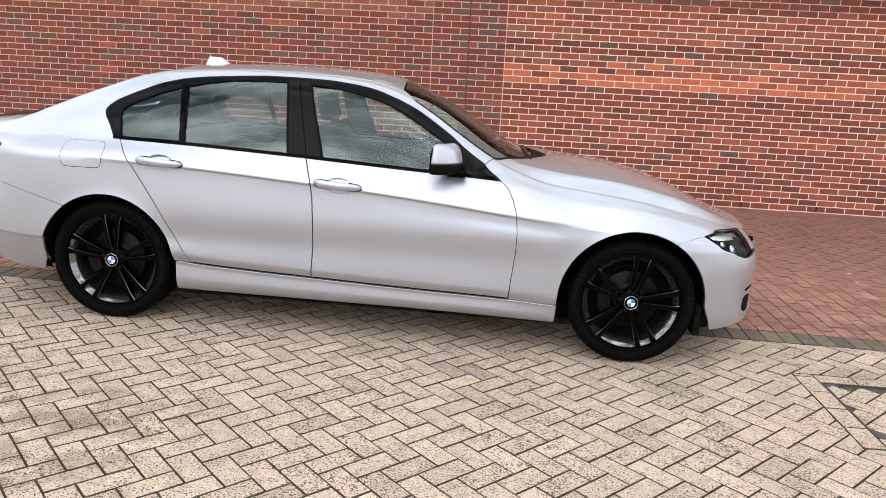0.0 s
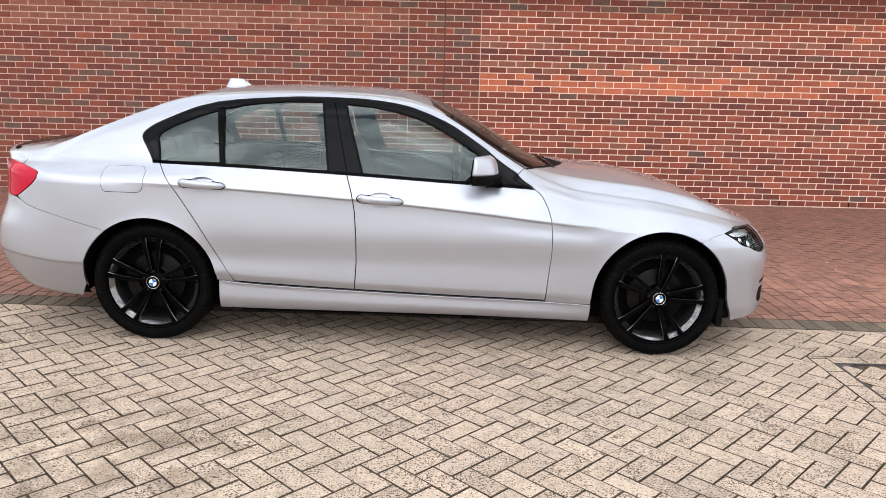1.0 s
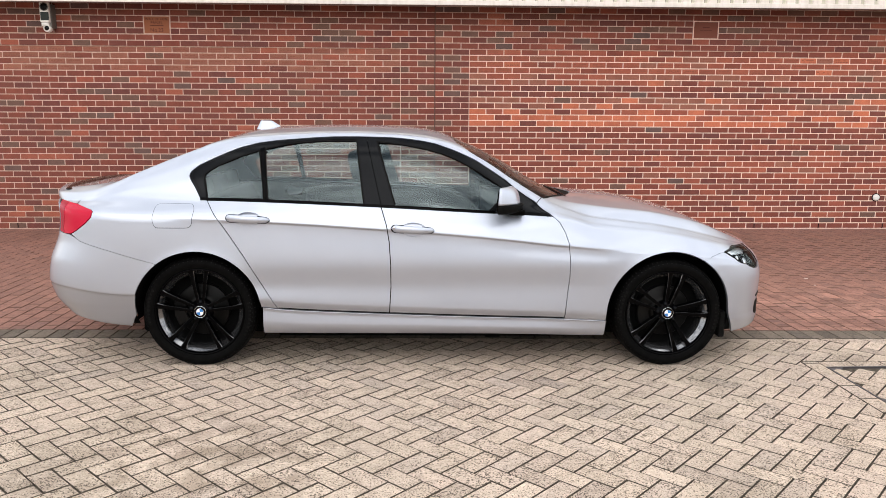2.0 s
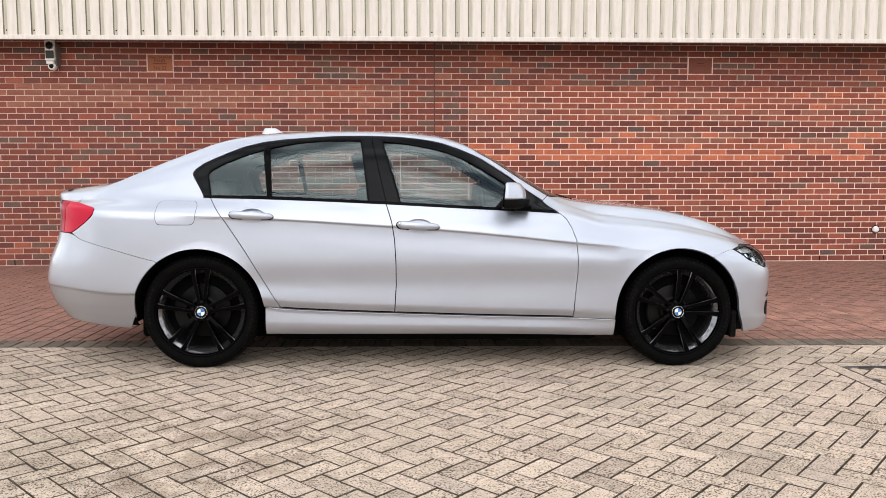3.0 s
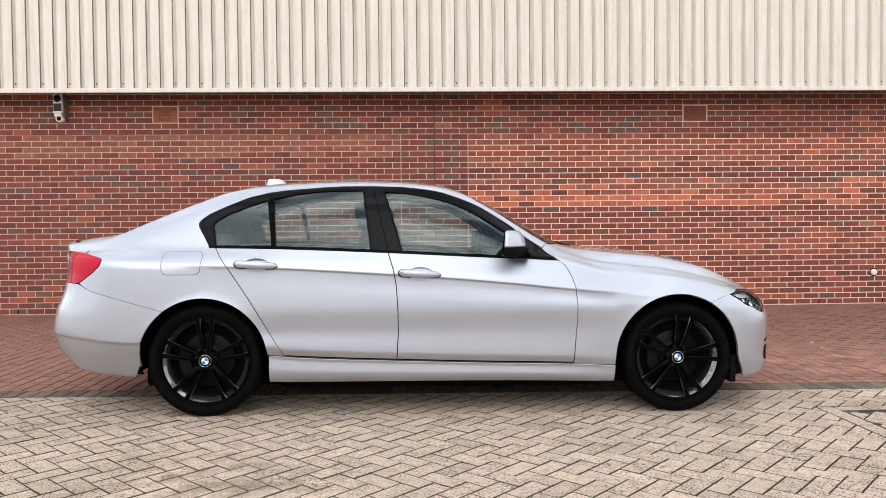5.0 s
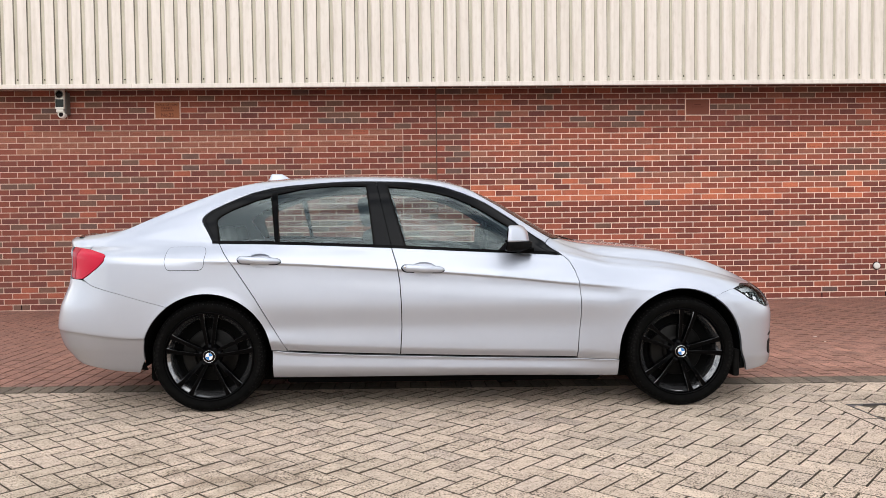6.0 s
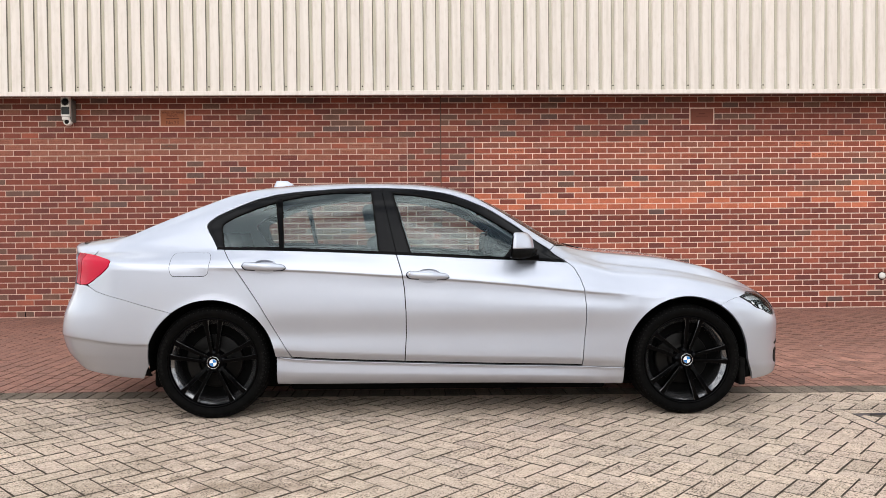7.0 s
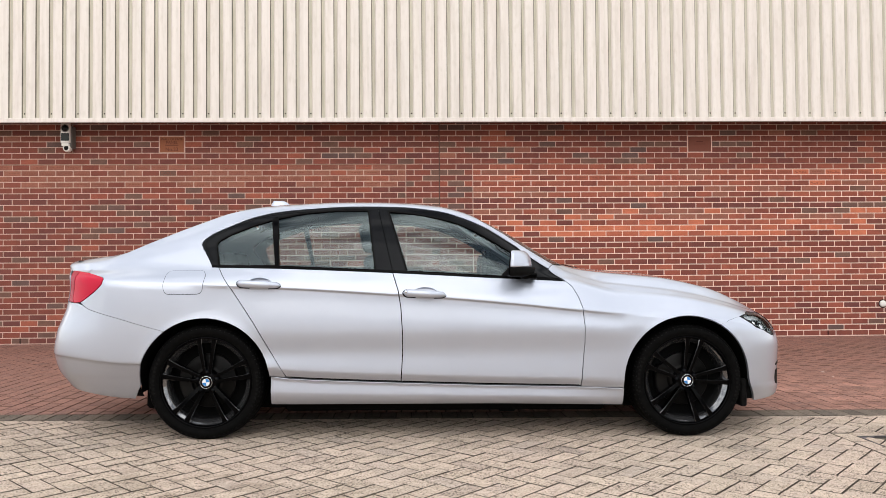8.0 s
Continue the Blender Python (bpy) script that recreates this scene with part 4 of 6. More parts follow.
def skin(outline, holes=(), step=0.024, gap=0.0, sink=0.0, flange=0.014, even=False):
    """A curved panel over an outline in (u, q): points, normals, faces, with its edge turned inwards."""
    loops = []
    for k, loop in enumerate([outline, *holes]):
        loop = dense(list(loop), step)
        if gap:
            loop = shrink(loop, gap if k == 0 else -gap)
        loops.append(loop)
    pts, edges = [], []
    for loop in loops:
        o, n = len(pts), len(loop)
        pts += loop
        edges += [(o + i, o + (i + 1) % n) for i in range(n)]
    a = np.array(loops[0])
    gu, gq = np.meshgrid(np.arange(a[:, 0].min() + step / 2, a[:, 0].max(), step), np.arange(a[:, 1].min() + step / 2, a[:, 1].max(), step * 0.8))
    gu, gq = gu.ravel(), gq.ravel()
    rows_q = [TV[8] - 0.012, TV[8] - 0.005, TV[8], TV[8] + 0.004, 0.5 * (TV[8] + TV[9]), TV[9] - 0.003, TV[9], TV[9] + 0.004, TV[9] + 0.010]
    if step <= 0.024 and a[:, 1].min() < TV[8] and a[:, 1].max() > TV[9] and a[:, 0].max() - a[:, 0].min() > 0.5:
        off = np.min(np.abs(gq[:, None] - np.array(rows_q)[None]), axis=1) > 0.004
        gu, gq = gu[off], gq[off]
        eu = np.arange(a[:, 0].min() + step / 2, a[:, 0].max(), step)
        gu = np.concatenate([gu] + [eu for _ in rows_q])
        gq = np.concatenate([gq] + [np.full(eu.shape, k) for k in rows_q])
    keep = inside(gu, gq, loops[0])
    for loop in loops[1:]:
        keep &= ~inside(gu, gq, loop)
    allb = np.concatenate([np.array(l) for l in loops])
    for k in range(0, len(gu), 4000):
        sl = slice(k, k + 4000)
        d2 = ((gu[sl, None] - allb[None, :, 0]) ** 2 + (gq[sl, None] - allb[None, :, 1]) ** 2).min(1)
        keep[sl] &= d2 > (0.45 * step) ** 2
    pts = pts + list(zip(gu[keep], gq[keep]))
    vs, _, fs, _, _, _ = delaunay_2d_cdt([Vector((float(p[0]), float(p[1]))) for p in pts], edges, [], 0, 1e-7)
    uv = np.array([(v.x, v.y) for v in vs])
    fs = np.array(fs)
    cen = uv[fs].mean(1)
    ok = inside(cen[:, 0], cen[:, 1], loops[0])
    for loop in loops[1:]:
        ok &= ~inside(cen[:, 0], cen[:, 1], loop)
    fs = fs[ok]
    p, n = smooth_sheet(uv, even == "fine") if even else frame_of(uv[:, 0], uv[:, 1])
    p = p - n * sink
    verts, norms, faces = list(p), list(n), [tuple(f) for f in fs]
    if flange:
        for loop in loops:
            l = np.array(loop)
            q, m = frame_of(l[:, 0], l[:, 1])
            q = q - m * sink
            o = len(verts)
            t = np.roll(q, -1, 0) - np.roll(q, 1, 0)
            side = np.cross(t, m)
            side /= np.maximum(np.linalg.norm(side, axis=1, keepdims=True), 1e-9)
            verts += list(q) + list(q - m * flange)
            norms += list(side) * 2
            c = len(l)
            faces += [(o + i, o + (i + 1) % c, o + c + (i + 1) % c, o + c + i) for i in range(c)]
    return np.array(verts), np.array(norms), faces


def panel(name, parent, mat, label="", sides=(1, -1), joined=False, **kw):
    """The panel on both flanks (two objects), or its two halves joined in one."""
    v, n, f = skin(**kw)
    if joined:
        v[:, 1] = np.where(v[:, 1] < 0.008, 0.0, v[:, 1])   # the halves meet on the centre line
    made = []
    both_v, both_n, both_f = [], [], []
    for s in sides:
        vv, nn = v * (1, s, 1), n * (1, s, 1)
        # faces wound so that they agree with the normals
        ff = []
        for a in f:
            p = vv[list(a)]
            g = np.cross(p[1] - p[0], p[2] - p[0])
            ff.append(tuple(a) if np.dot(g, nn[list(a)].mean(0)) >= 0 else tuple(reversed(a)))
        if joined:
            o = sum(len(b) for b in both_v)
            both_v.append(vv)
            both_n.append(nn)
            both_f += [tuple(o + i for i in a) for a in ff]
        else:
            ob = child(new(name, mesh_of(name, vv, ff, mat, smooth=True, normals=nn)), parent)
            if label:
                tagged(ob, label)
            made.append(ob)
    if joined:
        ob = child(new(name, mesh_of(name, np.concatenate(both_v), both_f, mat, smooth=True, normals=np.concatenate(both_n))), parent)
        if label:
            tagged(ob, label)
        made.append(ob)
    return made


# ---------------------------------------------------------------- the car
CAR_W = 0.86
PITCH = math.atan(0.0095)
car = thing("car", "silver four-door saloon car with gloss-black wheels on block paving", "car", Matrix.Translation((0, CAR_W, -0.0045)) @ Matrix.Rotation(PITCH, 4, "Y"))

REAR_EDGE = [(0.059, 0.979), (0.091, 0.931), (0.149, 0.853), (0.212, 0.759), (0.276, 0.662), (0.37, 0.503), (0.4625, 0.352)]
SPLIT = [(1.1195, 0.324), (1.128, 0.486), (1.126, 0.619), (1.117, 0.751), (1.101, 0.848), (1.068, 0.951)]
FRONT_EDGE = [(2.088, 0.902), (2.125, 0.872), (2.157, 0.812), (2.178, 0.748), (2.189, 0.648), (2.189, 0.547), (2.177, 0.413), (2.168, 0.297)]
BELT_LINE = lambda a, b, n=6: [(x, float(BELT_Z(x))) for x in np.linspace(a, b, n)]
SILL_LINE = lambda a, b, n=8, up=0.0: [(x, float(SILL_TOP(x)) + up) for x in np.linspace(a, b, n)]


U325, Q325 = on_side([(3.25, 0.716)])[0]


def wing_top(u):
    """How far the bonnet's shut line lies below the rail."""
    return -0.024 * float(ease(u, 2.10, 2.45)) + (Q325 + 0.004 - TV[14] + 0.024) * float(ease(u, 2.85, U325))


def arch(which, a0, a1, n=26):
    cx, cz, r = ARCHES[which]
    return [(cx + r * math.cos(radians(a)), cz + r * math.sin(radians(a))) for a in np.linspace(a0, a1, n)]


rear_door_o = on_side(dense(REAR_EDGE + SILL_LINE(0.50, 1.10, 8, 0.0115) + SPLIT + BELT_LINE(1.02, 0.10), 0.03))
front_door_o = on_side(dense(SILL_LINE(1.14, 2.15, 8, 0.0115) + FRONT_EDGE[::-1] + BELT_LINE(2.04, 1.10) + SPLIT[::-1], 0.03))
G = 0.0028
rear_doors = panel("rear_door", car, PAINT, outline=rear_door_o, gap=G)
front_doors = panel("front_door", car, PAINT, outline=front_door_o, gap=G)

# sills, with a bright upper edge
sill_o = on_side(dense(SILL_LINE(0.372, 2.425, 12)[::-1] + [(0.372, 0.19)] + [(x, float(SILL_Z(x)) + 0.001) for x in np.linspace(0.5, 2.42, 10)], 0.03))
panel("sill", car, PAINT, "silver painted side sill below the doors", outline=sill_o, gap=G, flange=0.03)
# dark strip in place of the shadow below the door bottoms
shade_o = on_side(dense(SILL_LINE(0.47, 2.16, 16, 0.0055) + SILL_LINE(2.16, 0.47, 16, 0.016), 0.03))
panel("sill_seal", car, DARK, "dark strip for the shade under the doors", outline=shade_o, sink=0.003, flange=0, step=0.03)

# rounded upper edge of the sills
for s in (1, -1):
    bead = bmesh.new()
    rows = []
    for x, z in SILL_LINE(0.395, 2.412, 50, -0.002):
        w = float(frame_of(*[np.array([v]) for v in on_side([(x, z)])[0]])[0][0][1])
        rows.append([bead.verts.new((x, s * (w - 0.001 + 0.0042 * math.cos(a)), z + 0.0036 * math.sin(a))) for a in np.linspace(0, 2 * math.pi, 10, endpoint=False)])
    for p, q in zip(rows, rows[1:]):
        for i in range(10):
            bead.faces.new((p[i], p[(i + 1) % 10], q[(i + 1) % 10], q[i]))
    bmesh.ops.recalc_face_normals(bead, faces=bead.faces)
    part("sill_bead", smooth_bm(bead), PAINT, car)

DLO = [(0.024, 0.981), (-0.045, 1.088), (-0.057, 1.112), (-0.056, 1.128), (-0.044, 1.146), (-0.004, 1.177), (0.098, 1.226), (0.232, 1.282), (0.334, 1.309), (0.437, 1.324), (0.608, 1.339), (0.779, 1.351), (0.952, 1.353), (1.126, 1.350), (1.3, 1.333), (1.397, 1.314), (1.473, 1.289), (1.558, 1.256), (1.644, 1.216), (1.813, 1.108), (1.978, 0.990), (2.066, 0.922), (2.08, 0.903)]
LAMP_R = [(-0.70, 0.945), (-0.628, 0.930), (-0.592, 0.921), (-0.580, 0.912), (-0.588, 0.882), (-0.631, 0.840), (-0.689, 0.799), (-0.731, 0.774)]
SEAM_R = [(-0.709, 0.759), (-0.668, 0.737), (-0.492, 0.690), (-0.235, 0.617)]
rail_uq = lambda a, b, n, dq=0.0: [(u, TV[14] + dq) for u in np.linspace(a, b, n)]


# rear quarter with C-pillar, roof rail and A-pillar
quarter_o = (on_side([(0.375, 0.356), (0.462, 0.349)] + chain(REAR_EDGE[::-1])[1:] + DLO[:21]) + on_side([(1.998, 0.977)]) + rail_uq(2.035, -0.46, 90)
             + on_side([(-0.60, 0.995), (-0.69, 0.972)] + LAMP_R + SEAM_R[1:] + [p for p in arch(0, 127.5, 5.5, 34)]))
panel("rear_quarter_panel", car, PAINT, "silver rear quarter with roof pillar and rail", outline=quarter_o, gap=G * 0.5)

HEAD_LOW = [(3.43, 0.566), (3.395, 0.571), (3.345, 0.590), (3.292, 0.613), (3.225, 0.648)]
fender_o = (on_side(chain([(2.1695, 0.290)] + FRONT_EDGE[::-1][1:]) + [(2.075, 0.915), (1.997, 0.9735)]) + [(u, q + wing_top(u)) for u, q in rail_uq(2.0365, U325, 44)]
            + on_side([(3.20, 0.707), (3.141, 0.692), (3.057, 0.672), (3.007, 0.653)] + arch(1, 59.5, 176, 34) + [(2.418, 0.284)]))
panel("front_fender", car, PAINT, "silver front wing over the wheel arch", outline=fender_o, gap=0.0009)

# bumpers wrap round both ends
END_F, END_R = XSF + LUF, XSR - LUR
fb_o = (on_side([(3.007, 0.653), (3.057, 0.672), (3.141, 0.692)] + HEAD_LOW[::-1]) + [(END_F - 0.40, on_side([(3.43, 0.58)])[0][1]), (END_F, on_side([(3.40, 0.60)])[0][1])]
        + [(END_F, TV[1])] + on_side([(3.45, 0.197), (3.35, 0.19), (3.245, 0.186), (3.216, 0.265)]) + on_side(arch(1, 2, 58, 22)))
panel("front_bumper", car, PAINT, "silver painted front bumper", joined=True, outline=fb_o, gap=0.0006)
lamp_low = on_side([(-0.80, 0.770)])[0]
rb_o = ([(END_R, TV[1]), (END_R, lamp_low[1])] + [lamp_low] + on_side([(-0.745, 0.769)] + SEAM_R) + on_side(arch(0, 128.5, 183, 20) + [(-0.392, 0.27), (-0.418, 0.218)])
        + on_side([(-0.57, 0.228), (-0.70, 0.242)]) + [(XSR - 0.75, TV[1])])
panel("rear_bumper", car, PAINT, "silver painted rear bumper", joined=True, outline=rb_o, gap=0.0002)

# bonnet, roof, boot: outlines in (u, q)
Q14, QC = TV[14], TV[-1]
def foot(ahead, wide, n=12):
    """The curved foot of the windscreen, from the wing to the middle, moved ahead by more towards the middle."""
    return [(2.045 + 0.225 * math.sin(t * math.pi / 2) ** 0.85 + ahead + wide * t ** 1.8, Q14 + 0.016 + (QC - Q14 - 0.016) * t) for t in np.linspace(0, 1, n)]


U_END, Q_TOP = END_F - 0.53, Q14 - 0.056
bonnet_o = foot(0.003, 0.080)[::-1] + [(2.05, Q14 + 0.004)] + [(u, Q14 + 0.002 + wing_top(u)) for u in np.linspace(2.15, U325, 40)] + [(U_END, Q_TOP + 0.005), (END_F - 0.25, Q14 - 0.040), (END_F, Q14 - 0.010), (END_F, QC)]
panel("bonnet", car, PAINT, "silver bonnet with two long creases", joined=True, outline=bonnet_o, gap=0.0042)
# the shade inside the bonnet shut line, put in as a dark strip
gap_o = [(u, Q14 + wing_top(u) - 0.012) for u in np.linspace(2.12, U325, 40)] + [(u, Q14 + wing_top(u) + 0.014) for u in np.linspace(U325, 2.12, 40)]
panel("bonnet_seal", car, DARK, "dark strip for the shade in the bonnet gap", outline=gap_o, sink=0.008, flange=0, step=0.03)
roof_o = [(0.07, QC), (0.0, Q14 + 0.004)] + [(u, Q14 + 0.002) for u in np.linspace(0.03, 1.60, 44)] + [(1.52, TV[15]), (1.47, QC)]
panel("roof", car, PAINT, "silver roof skin", joined=True, outline=roof_o, gap=0.001)
screen_o = [(1.475, QC), (1.525, TV[15])] + [(u, Q14 + 0.003) for u in np.linspace(1.606, 2.02, 24)] + foot(0.0, 0.0)
screen = panel("windscreen", car, GLASS, "raked windscreen", joined=True, outline=screen_o, gap=0.002, sink=0.004, flange=0, even="fine")
band_o = [(u, Q14 + 0.002) for u in np.linspace(1.604, 2.03, 26)] + [(u, Q14 + 0.030) for u in np.linspace(2.04, 1.594, 26)]
panel("screen_band", car, GLOSS_BLACK, "black printed edge of the windscreen", outline=band_o, sink=0.0025, flange=0, step=0.02)
rear_o = [(0.06, QC), (-0.01, Q14 - 0.01)] + [(u, Q14 - 0.012) for u in np.linspace(-0.03, -0.40, 16)] + [(-0.44, Q14 + 0.01), (-0.50, TV[15]), (-0.51, QC)]
panel("rear_window", car, GLASS, "raked rear window", joined=True, outline=rear_o, gap=0.002, sink=0.006, flange=0)
boot_o = [(-0.52, QC), (-0.51, TV[15]), (-0.46, Q14 + 0.03), (-0.455, Q14)] + on_side([(-0.60, 0.993), (-0.69, 0.970), (-0.705, 0.947), (-0.745, 0.950)]) + [(XSR - 0.62, TV[11]), (XSR - 0.64, lamp_low[1]), (END_R, lamp_low[1]), (END_R, QC)]
boot = panel("boot_lid", car, PAINT, "silver boot lid", joined=True, outline=boot_o, gap=0.0008)[0]

# lamps
tail_o = on_side([(-0.745, 0.949)] + LAMP_R + [(-0.78, 0.769)]) + [(XSR - 0.60, lamp_low[1] + 0.004), (XSR - 0.58, TV[11] - 0.01)]
panel("tail_light", car, RED_LENS, "glossy red tail light", outline=tail_o, gap=0.002, sink=-0.003)
tail_in = on_side([(-0.765, 0.946), (-0.784, 0.90), (-0.795, 0.80), (-0.785, 0.773)]) + [(XSR - 0.59, lamp_low[1] + 0.008), (XSR - 0.575, TV[11] - 0.014)]
panel("tail_light_surround", car, DARK_RED, "dark smoked edge of the tail light", outline=tail_in, gap=0.001, sink=-0.0045, flange=0.002)
Q_LOW = on_side([(3.43, 0.60)])[0][1]
lamp_edge = [(U_END + 0.010 * math.sin(a), Q_TOP - (Q_TOP - Q_LOW) * t) for t, a in zip(np.linspace(0, 1, 8), np.linspace(0, math.pi, 8))]
head_o = on_side([(3.141, 0.692), (3.20, 0.706)]) + [(U325 + (U_END - 0.01 - U325) * t, Q325 + (Q_TOP - Q325) * t) for t in np.linspace(0, 1, 10)] + lamp_edge + on_side(HEAD_LOW[1:])
panel("headlight_housing", car, LAMP_GREY, "silvery headlight housing", outline=shrink(dense(head_o, 0.02), 0.002), sink=0.032, flange=0)
head_lens = panel("headlight", car, LENS, "clear headlight lens with black edging", outline=head_o, gap=0.002, sink=0.001, flange=0.0)
rim_in = shrink(dense(head_o, 0.012), 0.013)
panel("headlight_edge", car, SATIN_BLACK, "thin black lamp edging", outline=head_o, holes=[rim_in], step=0.012, gap=0.001, sink=-0.001, flange=0.003)
brow = on_side([(3.175, 0.686), (3.25, 0.703), (3.34, 0.690), (3.345, 0.672), (3.25, 0.676)])
for s in (1, -1):
    lens = head_lens[0 if s > 0 else 1]
    panel("reflector", lens, LAMP_SILVER, "bright lamp reflector", sides=(s,), outline=brow, sink=0.018, flange=0.006, step=0.015)
    for (lx, lz, r) in ((3.270, 0.655, 0.022), (3.335, 0.632, 0.030)):
        p, nn = frame_of(*[np.array([k]) for k in on_side([(lx, lz)])[0]])
        c = p[0] - nn[0] * 0.026
        pb = lathe_bm([(0.0005, -0.012), (r * 0.6, -0.008), (r * 0.85, 0.0), (r, 0.004), (r, 0.02)], 24)
        pr = part("projector", pb, LAMP_SILVER, lens, "bright round lamp unit")
        d = Vector((nn[0][0], nn[0][1] * s, nn[0][2]))
        pr.matrix_basis = Matrix.Translation((c[0], c[1] * s, c[2])) @ d.to_track_quat("-Y", "Z").to_matrix().to_4x4()
# double grille: bright surrounds with black mesh
gr_o = [(U_END + 0.016, Q_LOW + 0.004), (END_F, Q_LOW + 0.004), (END_F, Q14 - 0.014), (END_F - 0.25, Q14 - 0.044), (U_END + 0.016, Q_TOP)]
gr_h = [(U_END + 0.090, Q_LOW + 0.030), (END_F - 0.03, Q_LOW + 0.030), (END_F - 0.03, Q14 - 0.060), (U_END + 0.080, Q_TOP - 0.018)]
panel("grille_surround", car, PAINT, "silver surround of the double grille", joined=True, outline=gr_o, holes=[gr_h], sink=0.001, flange=0.01, step=0.016)
panel("grille", car, GLOSS_BLACK, "black double grille between the headlights", joined=True, outline=gr_h, sink=0.014, flange=0)
# lower side vents of the bumper
slot_o = on_side(rounded([(3.440, 0.392), (3.46, 0.398), (3.50, 0.404), (3.50, 0.388), (3.46, 0.381), (3.443, 0.378)], 0.008))
panel("bumper_slot", car, TRIM, "narrow black air slot in the bumper", outline=slot_o, sink=-0.002, flange=0.004, step=0.015)
fog_o = on_side(rounded([(3.440, 0.348), (3.462, 0.356), (3.490, 0.352), (3.494, 0.275), (3.468, 0.258), (3.442, 0.270), (3.433, 0.305)], 0.02, 4))
panel("fog_lamp_pocket", car, TRIM, "dark fog-lamp pocket in the bumper", outline=fog_o, sink=-0.002, flange=0.004, step=0.015)

# fuel flap, only on this flank
FLAP = rounded([(-0.226, 0.959), (-0.020, 0.959), (-0.006, 0.935), (-0.018, 0.828), (-0.222, 0.828), (-0.236, 0.87)], 0.032, 5)
flap_o = on_side(FLAP)
panel("fuel_flap", car, PAINT, "flush silver fuel flap", sides=(-1,), outline=flap_o, sink=-0.0012, flange=0.004, gap=0.0)
panel("fuel_flap_gap", car, DARK, "dark shut line round the fuel flap", sides=(-1,), outline=shrink(dense(flap_o, 0.01), -0.0022), holes=[shrink(dense(flap_o, 0.01), 0.0002)], sink=-0.0006, flange=0, step=0.015)

# ---- window frames and glass
Q_GLASS = [(0.061, 0.993), (0.041, 1.078), (0.034, 1.106), (0.037, 1.126), (0.052, 1.141), (0.11, 1.176), (0.241, 1.231), (0.34, 1.263), (0.384, 0.993)]
R_GLASS = [(0.377, 1.275), (0.506, 1.303), (0.60, 1.315), (0.711, 1.324), (0.911, 1.327), (0.963, 0.968), (0.411, 0.985)]
F_GLASS = [(1.043, 1.322), (1.195, 1.308), (1.334, 1.283), (1.42, 1.262), (1.473, 1.243), (1.56, 1.203), (1.642, 1.157), (1.76, 1.083), (1.812, 1.048), (1.79, 1.02), (1.705, 0.935), (1.155, 0.960)]
B_TOP, B_LOW = (0.972, 1.352), (1.069, 0.956)
rear_part = [p for p in DLO if p[0] < 0.96]
front_part = [p for p in DLO if p[0] > 0.98]
rear_frame_o = on_side(dense([p for p in rear_part] + [B_TOP, B_LOW] + BELT_LINE(1.02, 0.03), 0.02))
front_frame_o = on_side(dense([B_TOP] + front_part + BELT_LINE(2.06, 1.075, 14) + [B_LOW], 0.02))
rg, qg, fg = (on_side(dense(p, 0.02)) for p in (R_GLASS, Q_GLASS, F_GLASS))
rear_frames = panel("window_frame", rear_doors[0], SATIN_BLACK, "satin-black rear window surround", sides=(1,), outline=rear_frame_o, holes=[qg, rg], gap=0.0018, sink=0.003, flange=0.012, step=0.02)
rear_frames += panel("window_frame", rear_doors[1], SATIN_BLACK, "satin-black rear window surround", sides=(-1,), outline=rear_frame_o, holes=[qg, rg], gap=0.0018, sink=0.003, flange=0.012, step=0.02)
front_frames = []
for s, dr, fd in ((1, rear_doors[0], front_doors[0]), (-1, rear_doors[1], front_doors[1])):
    front_frames += panel("window_frame", fd, SATIN_BLACK, "satin-black front window surround", sides=(s,), outline=front_frame_o, holes=[fg], gap=0.0018, sink=0.003, flange=0.012, step=0.02)
    panel("window_glass", dr, GLASS, "tinted rear door glass", sides=(s,), outline=rg, gap=-0.004, sink=0.010, flange=0, even=True)
    panel("quarter_glass", dr, GLASS, "small fixed rear quarter glass", sides=(s,), outline=qg, gap=-0.004, sink=0.008, flange=0, even=True)
    panel("window_glass", fd, GLASS, "tinted front door glass", sides=(s,), outline=fg, gap=-0.004, sink=0.010, flange=0, even=True)
    # thin shadow gap inside the outer trim and rubber round each glass
    for arc, panes, door in ((rear_part, (qg, rg), dr), (front_part, (fg,), fd)):
        line = on_side(chain(arc, 0.015))
        panel("trim_gap", door, DARK, sides=(s,), outline=shrink(line, 0.017)[3:-3] + shrink(line, 0.0205)[3:-3][::-1], sink=0.0022, flange=0, step=0.015)
        for glass_o in panes:
            loop = dense(list(glass_o), 0.012)
            panel("glass_rubber", door, TRIM, sides=(s,), outline=shrink(loop, -0.009), holes=[shrink(loop, 0.001)], sink=0.0004, flange=0.006, step=0.012)
    # slim raised seal along the foot of the windows
    belt_o = on_side(BELT_LINE(0.02, 2.06, 40) + [(x, z + 0.014) for x, z in BELT_LINE(2.05, 0.02, 40)])
    panel("waist_seal", car, GLOSS_BLACK, "thin black seal along the waistline", sides=(s,), outline=belt_o, sink=-0.004, flange=0.008, step=0.03)
    # raised rib between the quarter glass and the door glass
    rib_o = on_side([(0.346, 1.275), (0.372, 1.283), (0.404, 0.99), (0.383, 0.99)])
    panel("window_divider", dr, GLOSS_BLACK, "narrow black window divider", sides=(s,), outline=rib_o, sink=-0.003, flange=0.012, step=0.03)

